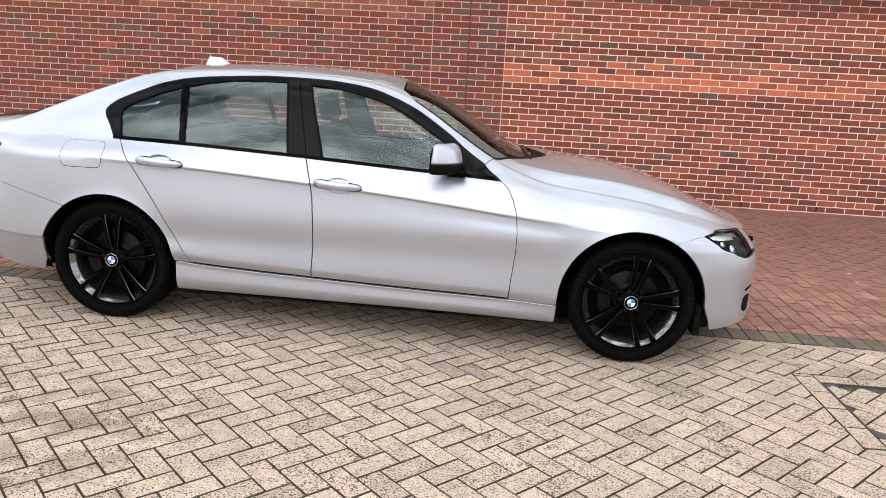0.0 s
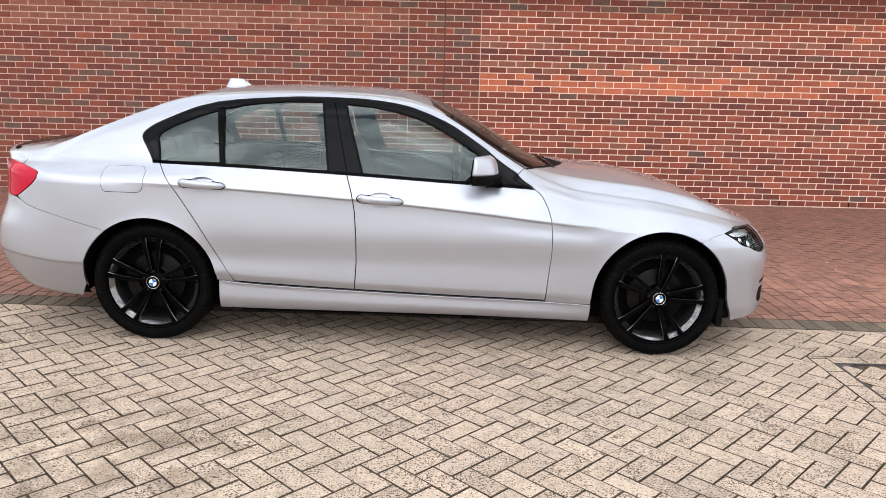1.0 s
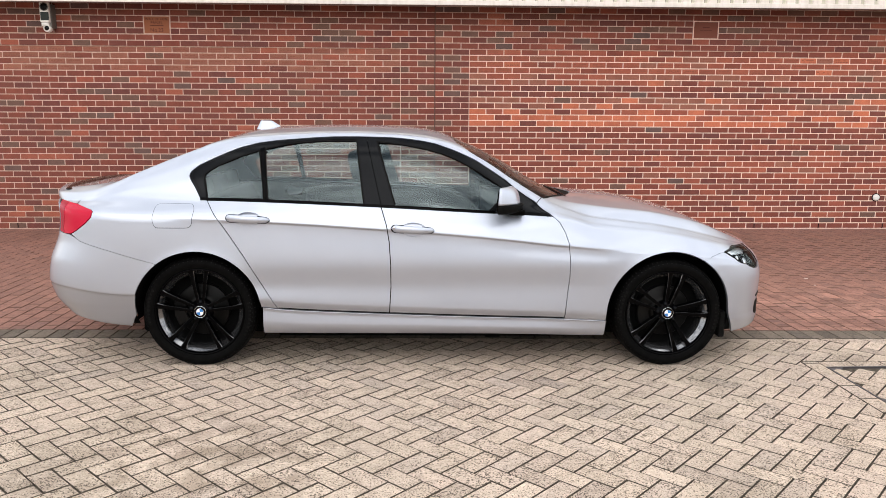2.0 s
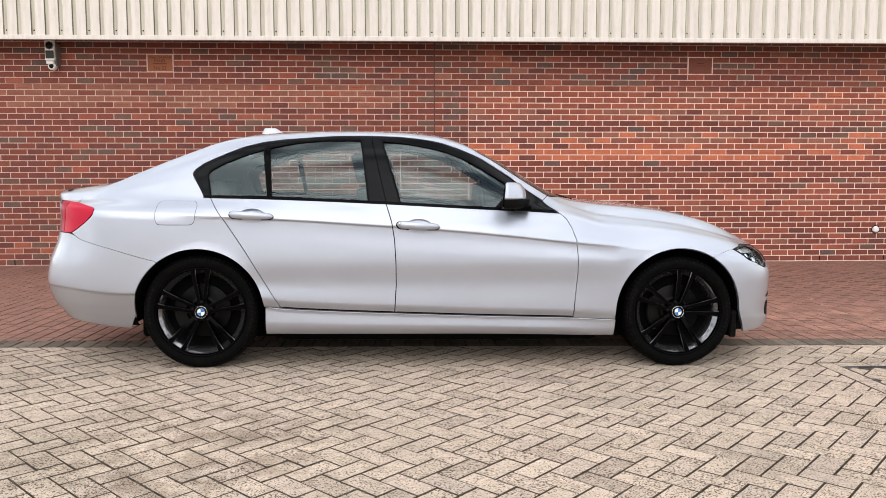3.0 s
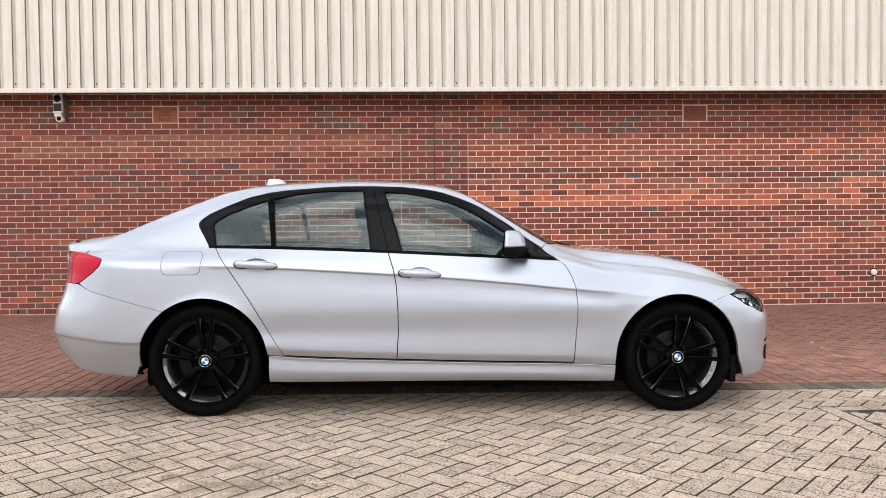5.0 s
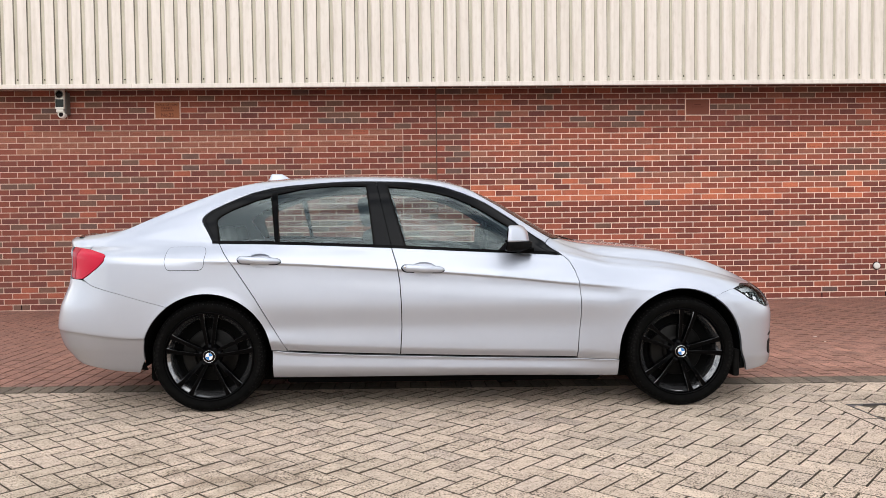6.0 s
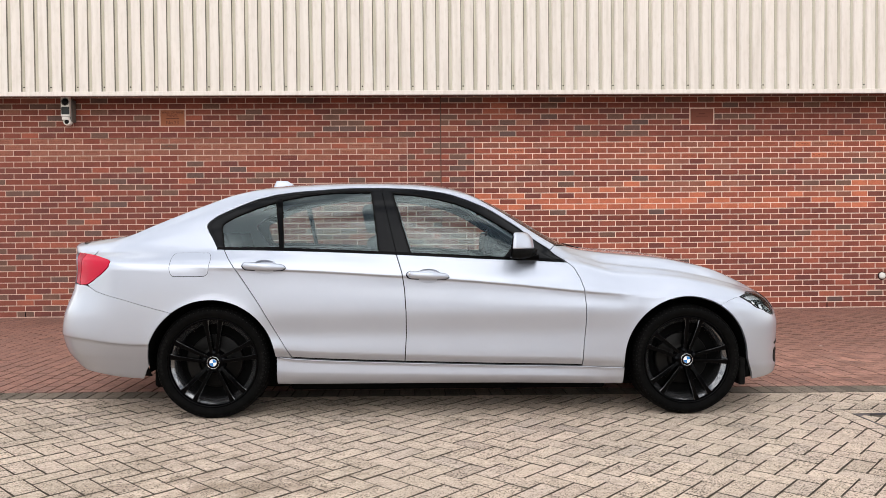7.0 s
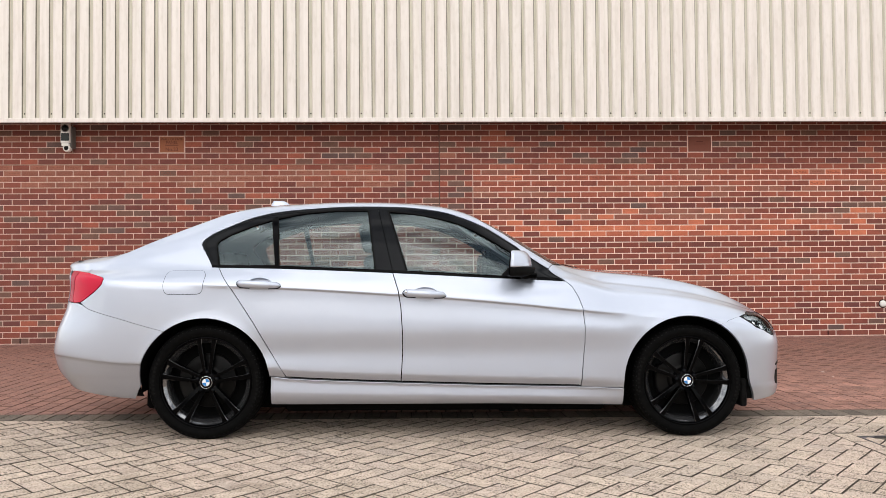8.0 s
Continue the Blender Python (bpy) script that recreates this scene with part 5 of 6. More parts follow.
# dark pillar between the doors, behind the shut line
panel("pillar_core", car, DARK, "dark pillar between the doors", outline=on_side(dense([(0.985, 0.960), (1.135, 0.955), (1.030, 1.335), (0.925, 1.338)], 0.03)), sink=0.02, flange=0, step=0.04)
# dark inner shell behind the shut lines
shell_o = ([(x, TV[1] + 0.006) for x in np.linspace(END_R, END_F, 40)] + [(END_F, TV[10])] + [(x, TV[11] - 0.004) for x in np.linspace(END_F - 0.1, END_R, 40)])
shell_holes = [on_side([(cx + (r + 0.012) * math.cos(radians(a)), max(cz + (r + 0.012) * math.sin(radians(a)), 0.12)) for a in np.linspace(-32, 212, 44)]) for k, (cx, cz, r) in enumerate(ARCHES)]
panel("inner_shell", car, DARK, "dark inner body structure", outline=shell_o, holes=shell_holes, sink=0.02, flange=0, step=0.05)
for s in (1, -1):
    for cx, cz, r in ARCHES:
        lb = bmesh.new()
        rows = []
        for a in np.linspace(-12, 176 if cx < 1 else 190, 44):
            rr = r + 0.004
            px, pz = cx + rr * math.cos(radians(a)), cz + rr * math.sin(radians(a))
            edge = float(surface(np.array([u_of(px, pz)[0]]), np.array([on_side([(px, pz)])[0][1]]))[1][0]) - 0.012
            rows.append([lb.verts.new((px, s * yy, pz)) for yy in (edge, 0.60)])
        if cx < 1:
            rows += [[lb.verts.new((px - dx, s * yy, zz)) for yy in (0.80, 0.60)] for dx, zz in ((0.004, 0.29), (0.009, 0.25))]
        for a, b in zip(rows, rows[1:]):
            lb.faces.new((a[0], b[0], b[1], a[1]))
        lb.faces.new([q[1] for q in rows])
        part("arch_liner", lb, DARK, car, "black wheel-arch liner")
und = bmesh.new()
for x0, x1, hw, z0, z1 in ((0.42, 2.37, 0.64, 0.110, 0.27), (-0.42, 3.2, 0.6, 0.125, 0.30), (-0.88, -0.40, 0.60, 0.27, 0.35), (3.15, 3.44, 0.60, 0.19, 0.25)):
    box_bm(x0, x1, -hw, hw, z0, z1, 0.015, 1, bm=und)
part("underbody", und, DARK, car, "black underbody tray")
# front edge flap behind the bumper
for s in (1, -1):
    part("air_deflector", box_bm(3.15, 3.19, min(s * 0.62, s * 0.81), max(s * 0.62, s * 0.81), 0.155, 0.32, 0.008, 1), TRIM, car, "black rubber air deflector")
    part("jacking_pad", box_bm(1.72, 1.82, min(s * 0.55, s * 0.62), max(s * 0.55, s * 0.62), 0.098, 0.114, 0.006, 1), TRIM, car)


# ---- door handles
def handle(parent, x, z, s, keyed):
    q = on_side([(x, z)])[0]
    p, n = frame_of(np.array([q[0]]), np.array([q[1]]))
    y = p[0][1]
    # recess cup
    cb = bmesh.new()
    rings = []
    for k, (f, d) in enumerate(((1, 0.0015), (0.93, -0.012), (0.66, -0.042), (0.05, -0.048))):
        rings.append([cb.verts.new((x + 0.003 + 0.074 * f * math.cos(t), s * (y + d + 0.002 * (1 - abs(math.sin(t)))), z - 0.002 + 0.041 * f * math.sin(t))) for t in np.linspace(0, 2 * math.pi, 28, endpoint=False)])
    for a, b in zip(rings, rings[1:]):
        for k in range(28):
            cb.faces.new((a[k], a[(k + 1) % 28], b[(k + 1) % 28], b[k]))
    cb.faces.new(rings[-1])
    part("handle_recess", smooth_bm(cb), PAINT, parent, "shaded cup behind the handle")
    hb = bmesh.new()
    rows = []
    L = 0.124
    for t in np.linspace(0, 1, 22):
        px = x - L + 2 * L * t
        end = min(t, 1 - t)
        w = 0.0195 * min(1, (end / 0.09)) ** 0.5 + 0.002
        if t > 0.62:
            w *= 1 - 0.30 * ((t - 0.62) / 0.38)
        out = 0.006 + 0.030 * (math.sin(math.pi * min(max(t * 1.02, 0.0), 1.0))) ** 0.6
        zc = z - 0.006 * (2 * t - 1)
        rows.append([hb.verts.new((px, s * (y + out + 0.011 * math.cos(a)), zc + w * math.sin(a))) for a in np.linspace(0, 2 * math.pi, 14, endpoint=False)])
    for a, b in zip(rows, rows[1:]):
        for k in range(14):
            hb.faces.new((a[k], a[(k + 1) % 14], b[(k + 1) % 14], b[k]))
    hb.faces.new(rows[0])
    hb.faces.new(rows[-1])
    bmesh.ops.recalc_face_normals(hb, faces=hb.faces)
    h = part("door_handle", smooth_bm(hb), PAINT, parent, "silver pull handle")
    # dark rubber seat, widened into a painted shade line round both ends
    for t0, t1 in ((0.0, 0.30), (0.72, 1.0)):
        gb = bmesh.new()
        loop = []
        for side in (1, -1):
            for t in np.linspace(t0, t1, 10)[::side]:
                end = min(t, 1 - t)
                w = 0.0195 * min(1, (end / 0.09)) ** 0.5 + 0.002
                w *= 1 - 0.30 * max(0.0, (t - 0.62) / 0.38)
                loop.append((x - 0.002 - (L + 0.003) * (1 - 2 * t), z - 0.003 - 0.006 * (2 * t - 1) + side * (w + 0.0025)))
        lo = [gb.verts.new((a_, s * (y - 0.004), b_)) for a_, b_ in loop]
        hi = [gb.verts.new((a_, s * (y + 0.004), b_)) for a_, b_ in loop]
        gb.faces.new(hi)
        for k in range(len(loop)):
            gb.faces.new((lo[k], lo[(k + 1) % len(loop)], hi[(k + 1) % len(loop)], hi[k]))
        bmesh.ops.recalc_face_normals(gb, faces=gb.faces)
        part("handle_gasket", gb, SATIN_BLACK, parent, "black gasket and painted shade under the handle")
    if keyed:
        kb = lathe_bm([(0.0005, -0.002), (0.006, -0.002), (0.007, 0.001)], 16)
        ko = part("key_lock", kb, CHROME, parent, "round key lock")
        ko.matrix_basis = Matrix.Translation((x - 0.108, s * (y + 0.034), z + 0.013)) @ (Matrix.Rotation(math.pi, 4, "Z") if s > 0 else Matrix())


for s, rd, fd in ((1, rear_doors[0], front_doors[0]), (-1, rear_doors[1], front_doors[1])):
    handle(rd, 0.306, 0.883, s, False)
    handle(fd, 1.254, 0.830, s, True)


# ---- door mirrors
def mirror(s):
    root = child(new("wing_mirror"), car)
    tagged(root, "folding door mirror in silver and black")

    def shell(name, mat, rows_in, label, xr, yc):
        """Rings of (height, depth ahead of the rear edge, half-width)."""
        b = bmesh.new()
        rows = []
        for z, dep, hw, *back in rows_in:
            row = []
            lean = 0.06 * (z - 0.98) + (back[0] if back else 0)
            for v in np.sin(np.linspace(-math.pi / 2, math.pi / 2, 15)):
                row.append(b.verts.new((xr + lean + 0.035 * (1 - v) + dep * (1 - abs(v) ** 2.6) ** 0.5 + 0.001, s * (yc + hw * v), z)))
            for v in np.linspace(0.94, -0.94, 8):
                row.append(b.verts.new((xr + lean + 0.035 * (1 - v) - 0.003, s * (yc + hw * v), z)))
            rows.append(row)
        n = len(rows[0])
        for p, q in zip(rows, rows[1:]):
            for k in range(n):
                b.faces.new((p[k], p[(k + 1) % n], q[(k + 1) % n], q[k]))
        b.faces.new(rows[0])
        b.faces.new(rows[-1])
        bmesh.ops.recalc_face_normals(b, faces=b.faces)
        return part(name, smooth_bm(b), mat, root, label)

    top = [(0.986 + 0.096 * math.sin(t * math.pi / 2), (0.104 - 0.036 * t) * (1 - 0.78 * t ** 3.5), 0.108 * (1 - 0.12 * t) * (1 - 0.34 * t ** 4), 0.020 * t ** 6) for t in np.linspace(0, 1, 16)]
    low = [(0.985 - 0.056 * math.sin(t * math.pi / 2), 0.122 * (1 - 0.70 * t ** 2.5), 0.108 * (1 - 0.42 * t ** 3), 0.016 * t ** 4) for t in np.linspace(0, 1, 12)]
    edge = [(0.934 + 0.140 * t, 0.010, 0.109 * (1 - 0.30 * abs(2 * t - 1) ** 6), -0.004 + 0.010 * t ** 8) for t in np.linspace(0, 1, 14)]
    shell("mirror_cap", PAINT, top, "silver upper mirror cap", 1.735, 0.906)
    shell("mirror_base", TRIM, low, "black lower mirror housing", 1.735, 0.905)
    shell("mirror_bezel", GLOSS_BLACK, edge, "black bezel round the mirror glass", 1.732, 0.906)
    gb = bmesh.new()
    vs = [gb.verts.new((1.7275 + 0.06 * (zz - 0.98) + 0.035 * (1 - (yy - 0.906) / 0.109), s * yy, zz)) for k, (yy, zz) in enumerate(((0.81, 0.945), (1.002, 0.945), (0.998, 1.064), (0.815, 1.064)))]
    gb.faces.new(vs)
    part("mirror_glass", gb, CHROME, root, "mirror glass")
    ab = bmesh.new()
    box_bm(1.81, 1.905, min(s * 0.79, s * 0.92), max(s * 0.79, s * 0.92), 0.915, 0.955, 0.012, 2, bm=ab)
    part("mirror_arm", ab, GLOSS_BLACK, root, "black mirror arm")


for s in (1, -1):
    mirror(s)
    # black sail panel ahead of the front glass
    sail = on_side([(1.822, 1.044), (1.90, 0.995), (2.03, 0.915), (1.725, 0.936), (1.80, 1.018)])
    panel("mirror_sail", front_doors[0 if s > 0 else 1], SATIN_BLACK, "black triangular mirror mount", sides=(s,), outline=sail, sink=-0.001, flange=0.006, step=0.03)

# ---- roof aerial, cowl, spoiler lip
ab = bmesh.new()
rows = []
for t in np.linspace(0, 1, 12):
    z = 1.378 + 0.058 * t
    x0, x1 = 0.195 + 0.030 * t, 0.385 - 0.085 * t ** 1.2
    hw = 0.030 * (1 - 0.72 * t)
    rows.append([ab.verts.new(((x0 + x1) / 2 + (x1 - x0) / 2 * math.cos(a), hw * math.sin(a), z)) for a in np.linspace(0, 2 * math.pi, 20, endpoint=False)])
for p, q in zip(rows, rows[1:]):
    for k in range(20):
        ab.faces.new((p[k], p[(k + 1) % 20], q[(k + 1) % 20], q[k]))
ab.faces.new(rows[-1])
part("roof_aerial", smooth_bm(ab), PAINT, car, "silver shark-fin aerial on the roof")
cowl_o = foot(-0.012, 0.0)[::-1] + foot(0.024, 0.055)
panel("cowl", car, TRIM, "black scuttle panel below the windscreen", joined=True, outline=cowl_o, sink=0.003, flange=0, step=0.02)
for y0, y1 in ((-0.40, 0.10), (0.12, 0.55)):
    wb_ = bmesh.new()
    pts = [surface(np.array([2.245 - 0.05 * abs(t)]), np.array([QC - abs(y0 + (y1 - y0) * t) * 0.98]))  for t in np.linspace(0, 1, 12)]
    rows = []
    for t, p in zip(np.linspace(0, 1, 12), pts):
        x0, z0 = float(p[0][0]), float(p[2][0])
        yy = y0 + (y1 - y0) * t
        rows.append([wb_.verts.new((x0 + dx, yy, z0 + dz)) for dx, dz in ((-0.010, -0.004), (0.010, -0.004), (0.006, 0.008), (-0.006, 0.008))])
    for p, q in zip(rows, rows[1:]):
        for k in range(4):
            wb_.faces.new((p[k], p[(k + 1) % 4], q[(k + 1) % 4], q[k]))
    part("wiper", wb_, SATIN_BLACK, car, "black windscreen wiper")
lip = bmesh.new()
rows = []
for t in np.linspace(-1, 1, 41):
    yy = 0.60 * t
    xx = -0.885 + 0.075 * abs(t) ** 2.6
    zz = float(surface(np.array([-0.95]), np.array([QC]))[2][0]) + 0.004 - 0.010 * abs(t) ** 2
    h = 0.010 * (1 - abs(t) ** 4) + 0.002
    rows.append([lip.verts.new((xx + a, yy, zz + b)) for a, b in ((0.09, 0.0), (0.03, h * 0.55), (-0.018, h), (-0.026, h * 0.8), (-0.02, -0.006))])
for p, q in zip(rows, rows[1:]):
    for k in range(4):
        lip.faces.new((p[k], p[k + 1], q[k + 1], q[k]))
part("spoiler_lip", smooth_bm(lip), GLOSS_BLACK, car, "thin gloss-black boot spoiler")

# ---- cabin
tub = bmesh.new()
box_bm(-0.35, 2.2, -0.59, 0.59, 0.27, 0.34, 0.02, 1, bm=tub)
box_bm(0.44, 2.34, -0.72, 0.72, 0.271, 0.338, 0.02, 1, bm=tub)
part("cabin_floor", tub, CABIN, car, "dark carpeted cabin floor")
for s in (1, -1):
    db = box_bm(0.42, 2.1, min(s * 0.74, s * 0.79), max(s * 0.74, s * 0.79), 0.34, 0.93, 0.015, 1)
    part("door_card", db, CABIN, car, "dark inner door trim")
part("dashboard", box_bm(1.72, 2.12, -0.70, 0.70, 0.62, 0.93, 0.06, 3), CABIN, car, "black dashboard")
part("parcel_shelf", box_bm(-0.50, -0.02, -0.62, 0.62, 0.90, 0.96, 0.02, 1), CABIN, car, "dark rear parcel shelf")
hl = [(u, TV[14] - 0.05) for u in np.linspace(0.0, 1.5, 20)] + [(1.40, QC), (0.15, QC)]
panel("headlining", car, material("grey_headlining", (0.12, 0.12, 0.118), 0.9), "pale grey headlining", joined=True, outline=hl, sink=0.03, flange=0, step=0.06)


def seat(parent, x, y, w, name="front_seat"):
    root = child(new(name), parent)
    tagged(root, "black cloth car seat")
    part("cushion", smooth_bm(box_bm(x - 0.02, x + 0.50, y - w, y + w, 0.42, 0.60, 0.06, 3)), SEAT, root)
    bb = box_bm(-0.075, 0.075, -w, w, 0, 0.60, 0.06, 3)
    bmesh.ops.transform(bb, matrix=Matrix.Translation((x - 0.02, y, 0.50)) @ Matrix.Rotation(radians(-20), 4, "Y"), verts=bb.verts)
    part("backrest", smooth_bm(bb), SEAT, root)
    hb = box_bm(-0.05, 0.05, -0.13, 0.13, 0.0, 0.19, 0.045, 3)
    bmesh.ops.transform(hb, matrix=Matrix.Translation((x - 0.235, y, 1.075)) @ Matrix.Rotation(radians(-12), 4, "Y"), verts=hb.verts)
    part("headrest", smooth_bm(hb), SEAT, root)
    for dy in (-0.06, 0.06):
        pb = lathe_bm([(0.007, -0.1), (0.007, 0.1)], 8)
        bmesh.ops.transform(pb, matrix=Matrix.Translation((x - 0.225, y + dy, 1.06)) @ Matrix.Rotation(radians(90), 4, "X"), verts=pb.verts)
        part("headrest_post", pb, CHROME, root)


seat(car, 1.16, -0.37, 0.25)
seat(car, 1.16, 0.37, 0.25)
rs = child(new("rear_seat"), car)
tagged(rs, "black cloth rear bench seat")
part("cushion", smooth_bm(box_bm(0.20, 0.66, -0.62, 0.62, 0.42, 0.58, 0.06, 3)), SEAT, rs)
bb = box_bm(-0.07, 0.07, -0.62, 0.62, 0, 0.50, 0.05, 3)
bmesh.ops.transform(bb, matrix=Matrix.Translation((0.17, 0, 0.50)) @ Matrix.Rotation(radians(-24), 4, "Y"), verts=bb.verts)
part("backrest", smooth_bm(bb), SEAT, rs)
for y in (-0.38, 0.0, 0.38):
    hb = box_bm(-0.04, 0.04, -0.12, 0.12, 0.0, 0.13, 0.035, 3)
    bmesh.ops.transform(hb, matrix=Matrix.Translation((-0.06, y, 0.95)) @ Matrix.Rotation(radians(-14), 4, "Y"), verts=hb.verts)
    part("headrest", smooth_bm(hb), SEAT, rs)
sw = bmesh.new()
rings = []
for a in np.linspace(0, 2 * math.pi, 40, endpoint=False):
    rings.append([sw.verts.new(((0.185 + 0.016 * math.cos(b)) * math.cos(a), 0.016 * math.sin(b), (0.185 + 0.016 * math.cos(b)) * math.sin(a))) for b in np.linspace(0, 2 * math.pi, 10, endpoint=False)])
for i in range(40):
    for k in range(10):
        sw.faces.new((rings[i][k], rings[(i + 1) % 40][k], rings[(i + 1) % 40][(k + 1) % 10], rings[i][(k + 1) % 10]))
box_bm(-0.18, 0.18, -0.015, 0.02, -0.03, 0.03, bm=sw)
so = part("steering_wheel", smooth_bm(sw), SATIN_BLACK, car, "black steering wheel")
so.matrix_basis = Matrix.Translation((1.66, -0.37, 0.90)) @ Euler((0, radians(-24), radians(90))).to_matrix().to_4x4()
part("inner_mirror", box_bm(1.62, 1.645, -0.10, 0.10, 1.20, 1.255, 0.01, 2), SATIN_BLACK, car, "black interior mirror")


# ---- wheels: built facing -y at the origin
def wheel_parts(root):
    R, RIM = 0.332, 0.262
    t_prof = [(RIM - 0.016, 0.030), (RIM - 0.004, 0.008), (RIM + 0.006, 0.002), (RIM + 0.022, -0.006), (RIM + 0.040, -0.006), (RIM + 0.056, 0.001), (R - 0.009, 0.014), (R - 0.003, 0.026), (R - 0.0005, 0.045), (R, 0.075)]
    grooves = []
    for d in (0.090, 0.120, 0.150, 0.180):
        grooves += [(R, d - 0.006), (R - 0.007, d - 0.004), (R - 0.007, d + 0.004), (R, d + 0.006)]
    t_prof += grooves + [(R - 0.003, 0.205), (R - 0.02, 0.222), (RIM, 0.225), (RIM - 0.02, 0.21)]
    tyre = part("tyre", lathe_bm(t_prof, 96), RUBBER, root, "low-profile black tyre")
    sb = bmesh.new()
    for k in range(72):
        a = 2 * math.pi * k / 72
        m = Matrix.Rotation(-a, 4, "Y")
        o = len(sb.verts)
        vs = [m @ Vector((r, d, w)) for r, d, w in ((0.309, -0.0035, -0.0032), (0.309, -0.0035, 0.0032), (0.323, 0.0135, 0.0032), (0.323, 0.0135, -0.0032), (R - 0.005, 0.024, 0.0032), (R - 0.005, 0.024, -0.0032))]
        vs = [sb.verts.new((v.x, v.y - 0.0024, v.z)) for v in vs]
        sb.faces.new(vs[:4])
        sb.faces.new((vs[3], vs[2], vs[4], vs[5]))
        inner = [sb.verts.new((v.co.x * 0.99, v.co.y + 0.01, v.co.z * 0.99)) for v in vs]
        for i, j in ((0, 1), (1, 2), (2, 4), (4, 5), (5, 3), (3, 0)):
            sb.faces.new((vs[i], vs[j], inner[j], inner[i]))
    tagged(part("tread", sb, TREAD, tyre, "shoulder tread blocks"), kind="stuff")
    # moulded ribs and raised lettering on the sidewall
    for rr, dd in ((RIM + 0.010, -0.0015), (RIM + 0.054, -0.0022)):
        part("sidewall_rib", lathe_bm([(rr - 0.0022, dd + 0.003), (rr - 0.001, dd), (rr + 0.001, dd), (rr + 0.0022, dd + 0.003)], 96), RUBBER, tyre)
    mark = bmesh.new()
    for a0, widths in ((152, (3, 2, 3, 2, 3, 3, 2, 3, 2)), (332, (3, 2, 3, 2, 3, 3, 2, 3, 2))):
        a = a0
        for k in widths:
            ring = [[mark.verts.new((r * math.cos(radians(b)), d, r * math.sin(radians(b)))) for b in (a, a + k)] for r, d in ((RIM + 0.026, -0.0062), (RIM + 0.026, -0.0078), (RIM + 0.040, -0.0078), (RIM + 0.040, -0.0062))]
            for p, q in zip(ring, ring[1:]):
                mark.faces.new((p[0], p[1], q[1], q[0]))
            a += k + 2.2
    tagged(part("sidewall_mark", mark, TRIM, tyre, "raised worn sidewall marking"), kind="stuff")
    # rim barrel with lip
    barrel = [(RIM - 0.012, 0.034), (RIM - 0.002, 0.010), (RIM + 0.001, 0.004), (RIM - 0.004, 0.001), (RIM - 0.009, 0.003), (RIM - 0.012, 0.012), (RIM - 0.014, 0.022)]
    rim = part("rim", lathe_bm(barrel, 96), GLOSS_BLACK, root, "gloss-black alloy rim")
    part("barrel", lathe_bm([(RIM - 0.0135, 0.021), (RIM - 0.019, 0.029), (RIM - 0.036, 0.043), (RIM - 0.042, 0.056), (RIM - 0.046, 0.16), (RIM - 0.02, 0.20)], 96), BARREL, rim, "polished black inner barrel")
    # ten slim spokes in five pairs
    def spoke():
        b = bmesh.new()
        rows = []
        for t in np.linspace(0, 1, 12):
            r = 0.044 + (RIM - 0.013 - 0.044) * t
            w = 0.0095 + 0.004 * t + 0.005 * max(0, (t - 0.8) / 0.2)
            face = 0.032 - 0.014 * math.sin(t * math.pi * 0.5) - 0.006 * t
            off = 0.0135 + 0.031 * t
            rows.append([b.verts.new((r, face + dd, off + ww * w)) for ww, dd in ((-1.0, 0.0035), (-0.80, 0.0), (0.80, 0.001), (1.0, 0.0045), (1.0, 0.045), (-1.0, 0.045))])
        for p, q in zip(rows, rows[1:]):
            for k in range(6):
                f = b.faces.new((p[k], p[(k + 1) % 6], q[(k + 1) % 6], q[k]))
                f.material_index = 1 if k in (0, 2) else 0
        bmesh.ops.recalc_face_normals(b, faces=b.faces)
        return b
    def as_mesh(b, name, mat):
        me = bpy.data.meshes.new(name)
        b.to_mesh(me)
        b.free()
        me.materials.append(mat)
        me.materials.append(EDGE_GLINT)
        return me
    b1 = spoke()
    b2 = spoke()
    bmesh.ops.scale(b2, vec=(1, 1, -1), verts=b2.verts)
    bmesh.ops.reverse_faces(b2, faces=b2.faces)
    m1, m2 = as_mesh(b1, "spoke", GLOSS_BLACK), as_mesh(b2, "spoke", GLOSS_BLACK)
    for k in range(5):
        for me in (m1, m2):
            sp = child(new("spoke", me), rim)
            sp.matrix_basis = Matrix.Rotation(radians(72 * k + SPOKE0), 4, "Y")
    hub = part("hub", lathe_bm([(0.0005, 0.018), (0.036, 0.018), (0.040, 0.022), (0.050, 0.034), (0.066, 0.044), (0.070, 0.08)], 48), GLOSS_BLACK, rim, "black wheel hub")
    nut = as_mesh(lathe_bm([(0.0005, 0.026), (0.007, 0.026), (0.009, 0.030), (0.0135, 0.034), (0.0135, 0.05)], 12), "wheel_bolt", SATIN_BLACK)
    for k in range(5):
        nb = child(new("wheel_bolt", nut), rim)
        a = radians(72 * k + SPOKE0 + 36)
        nb.location = (0.056 * math.cos(a), -0.002, 0.056 * math.sin(a))
    cap = part("centre_cap", lathe_bm([(0.0005, 0.010), (0.028, 0.010), (0.034, 0.013), (0.035, 0.02)], 40), GLOSS_BLACK, root, "black wheel centre cap with blue and white roundel")
    part("cap_edge", lathe_bm([(0.0335, 0.0115), (0.0345, 0.0095), (0.0358, 0.0115), (0.036, 0.02)], 40), CHROME, cap, "bright edge ring")
    part("cap_ring", lathe_bm([(0.0205, 0.0095), (0.0212, 0.0088), (0.0219, 0.0095)], 40), CHROME, cap, "fine bright ring")
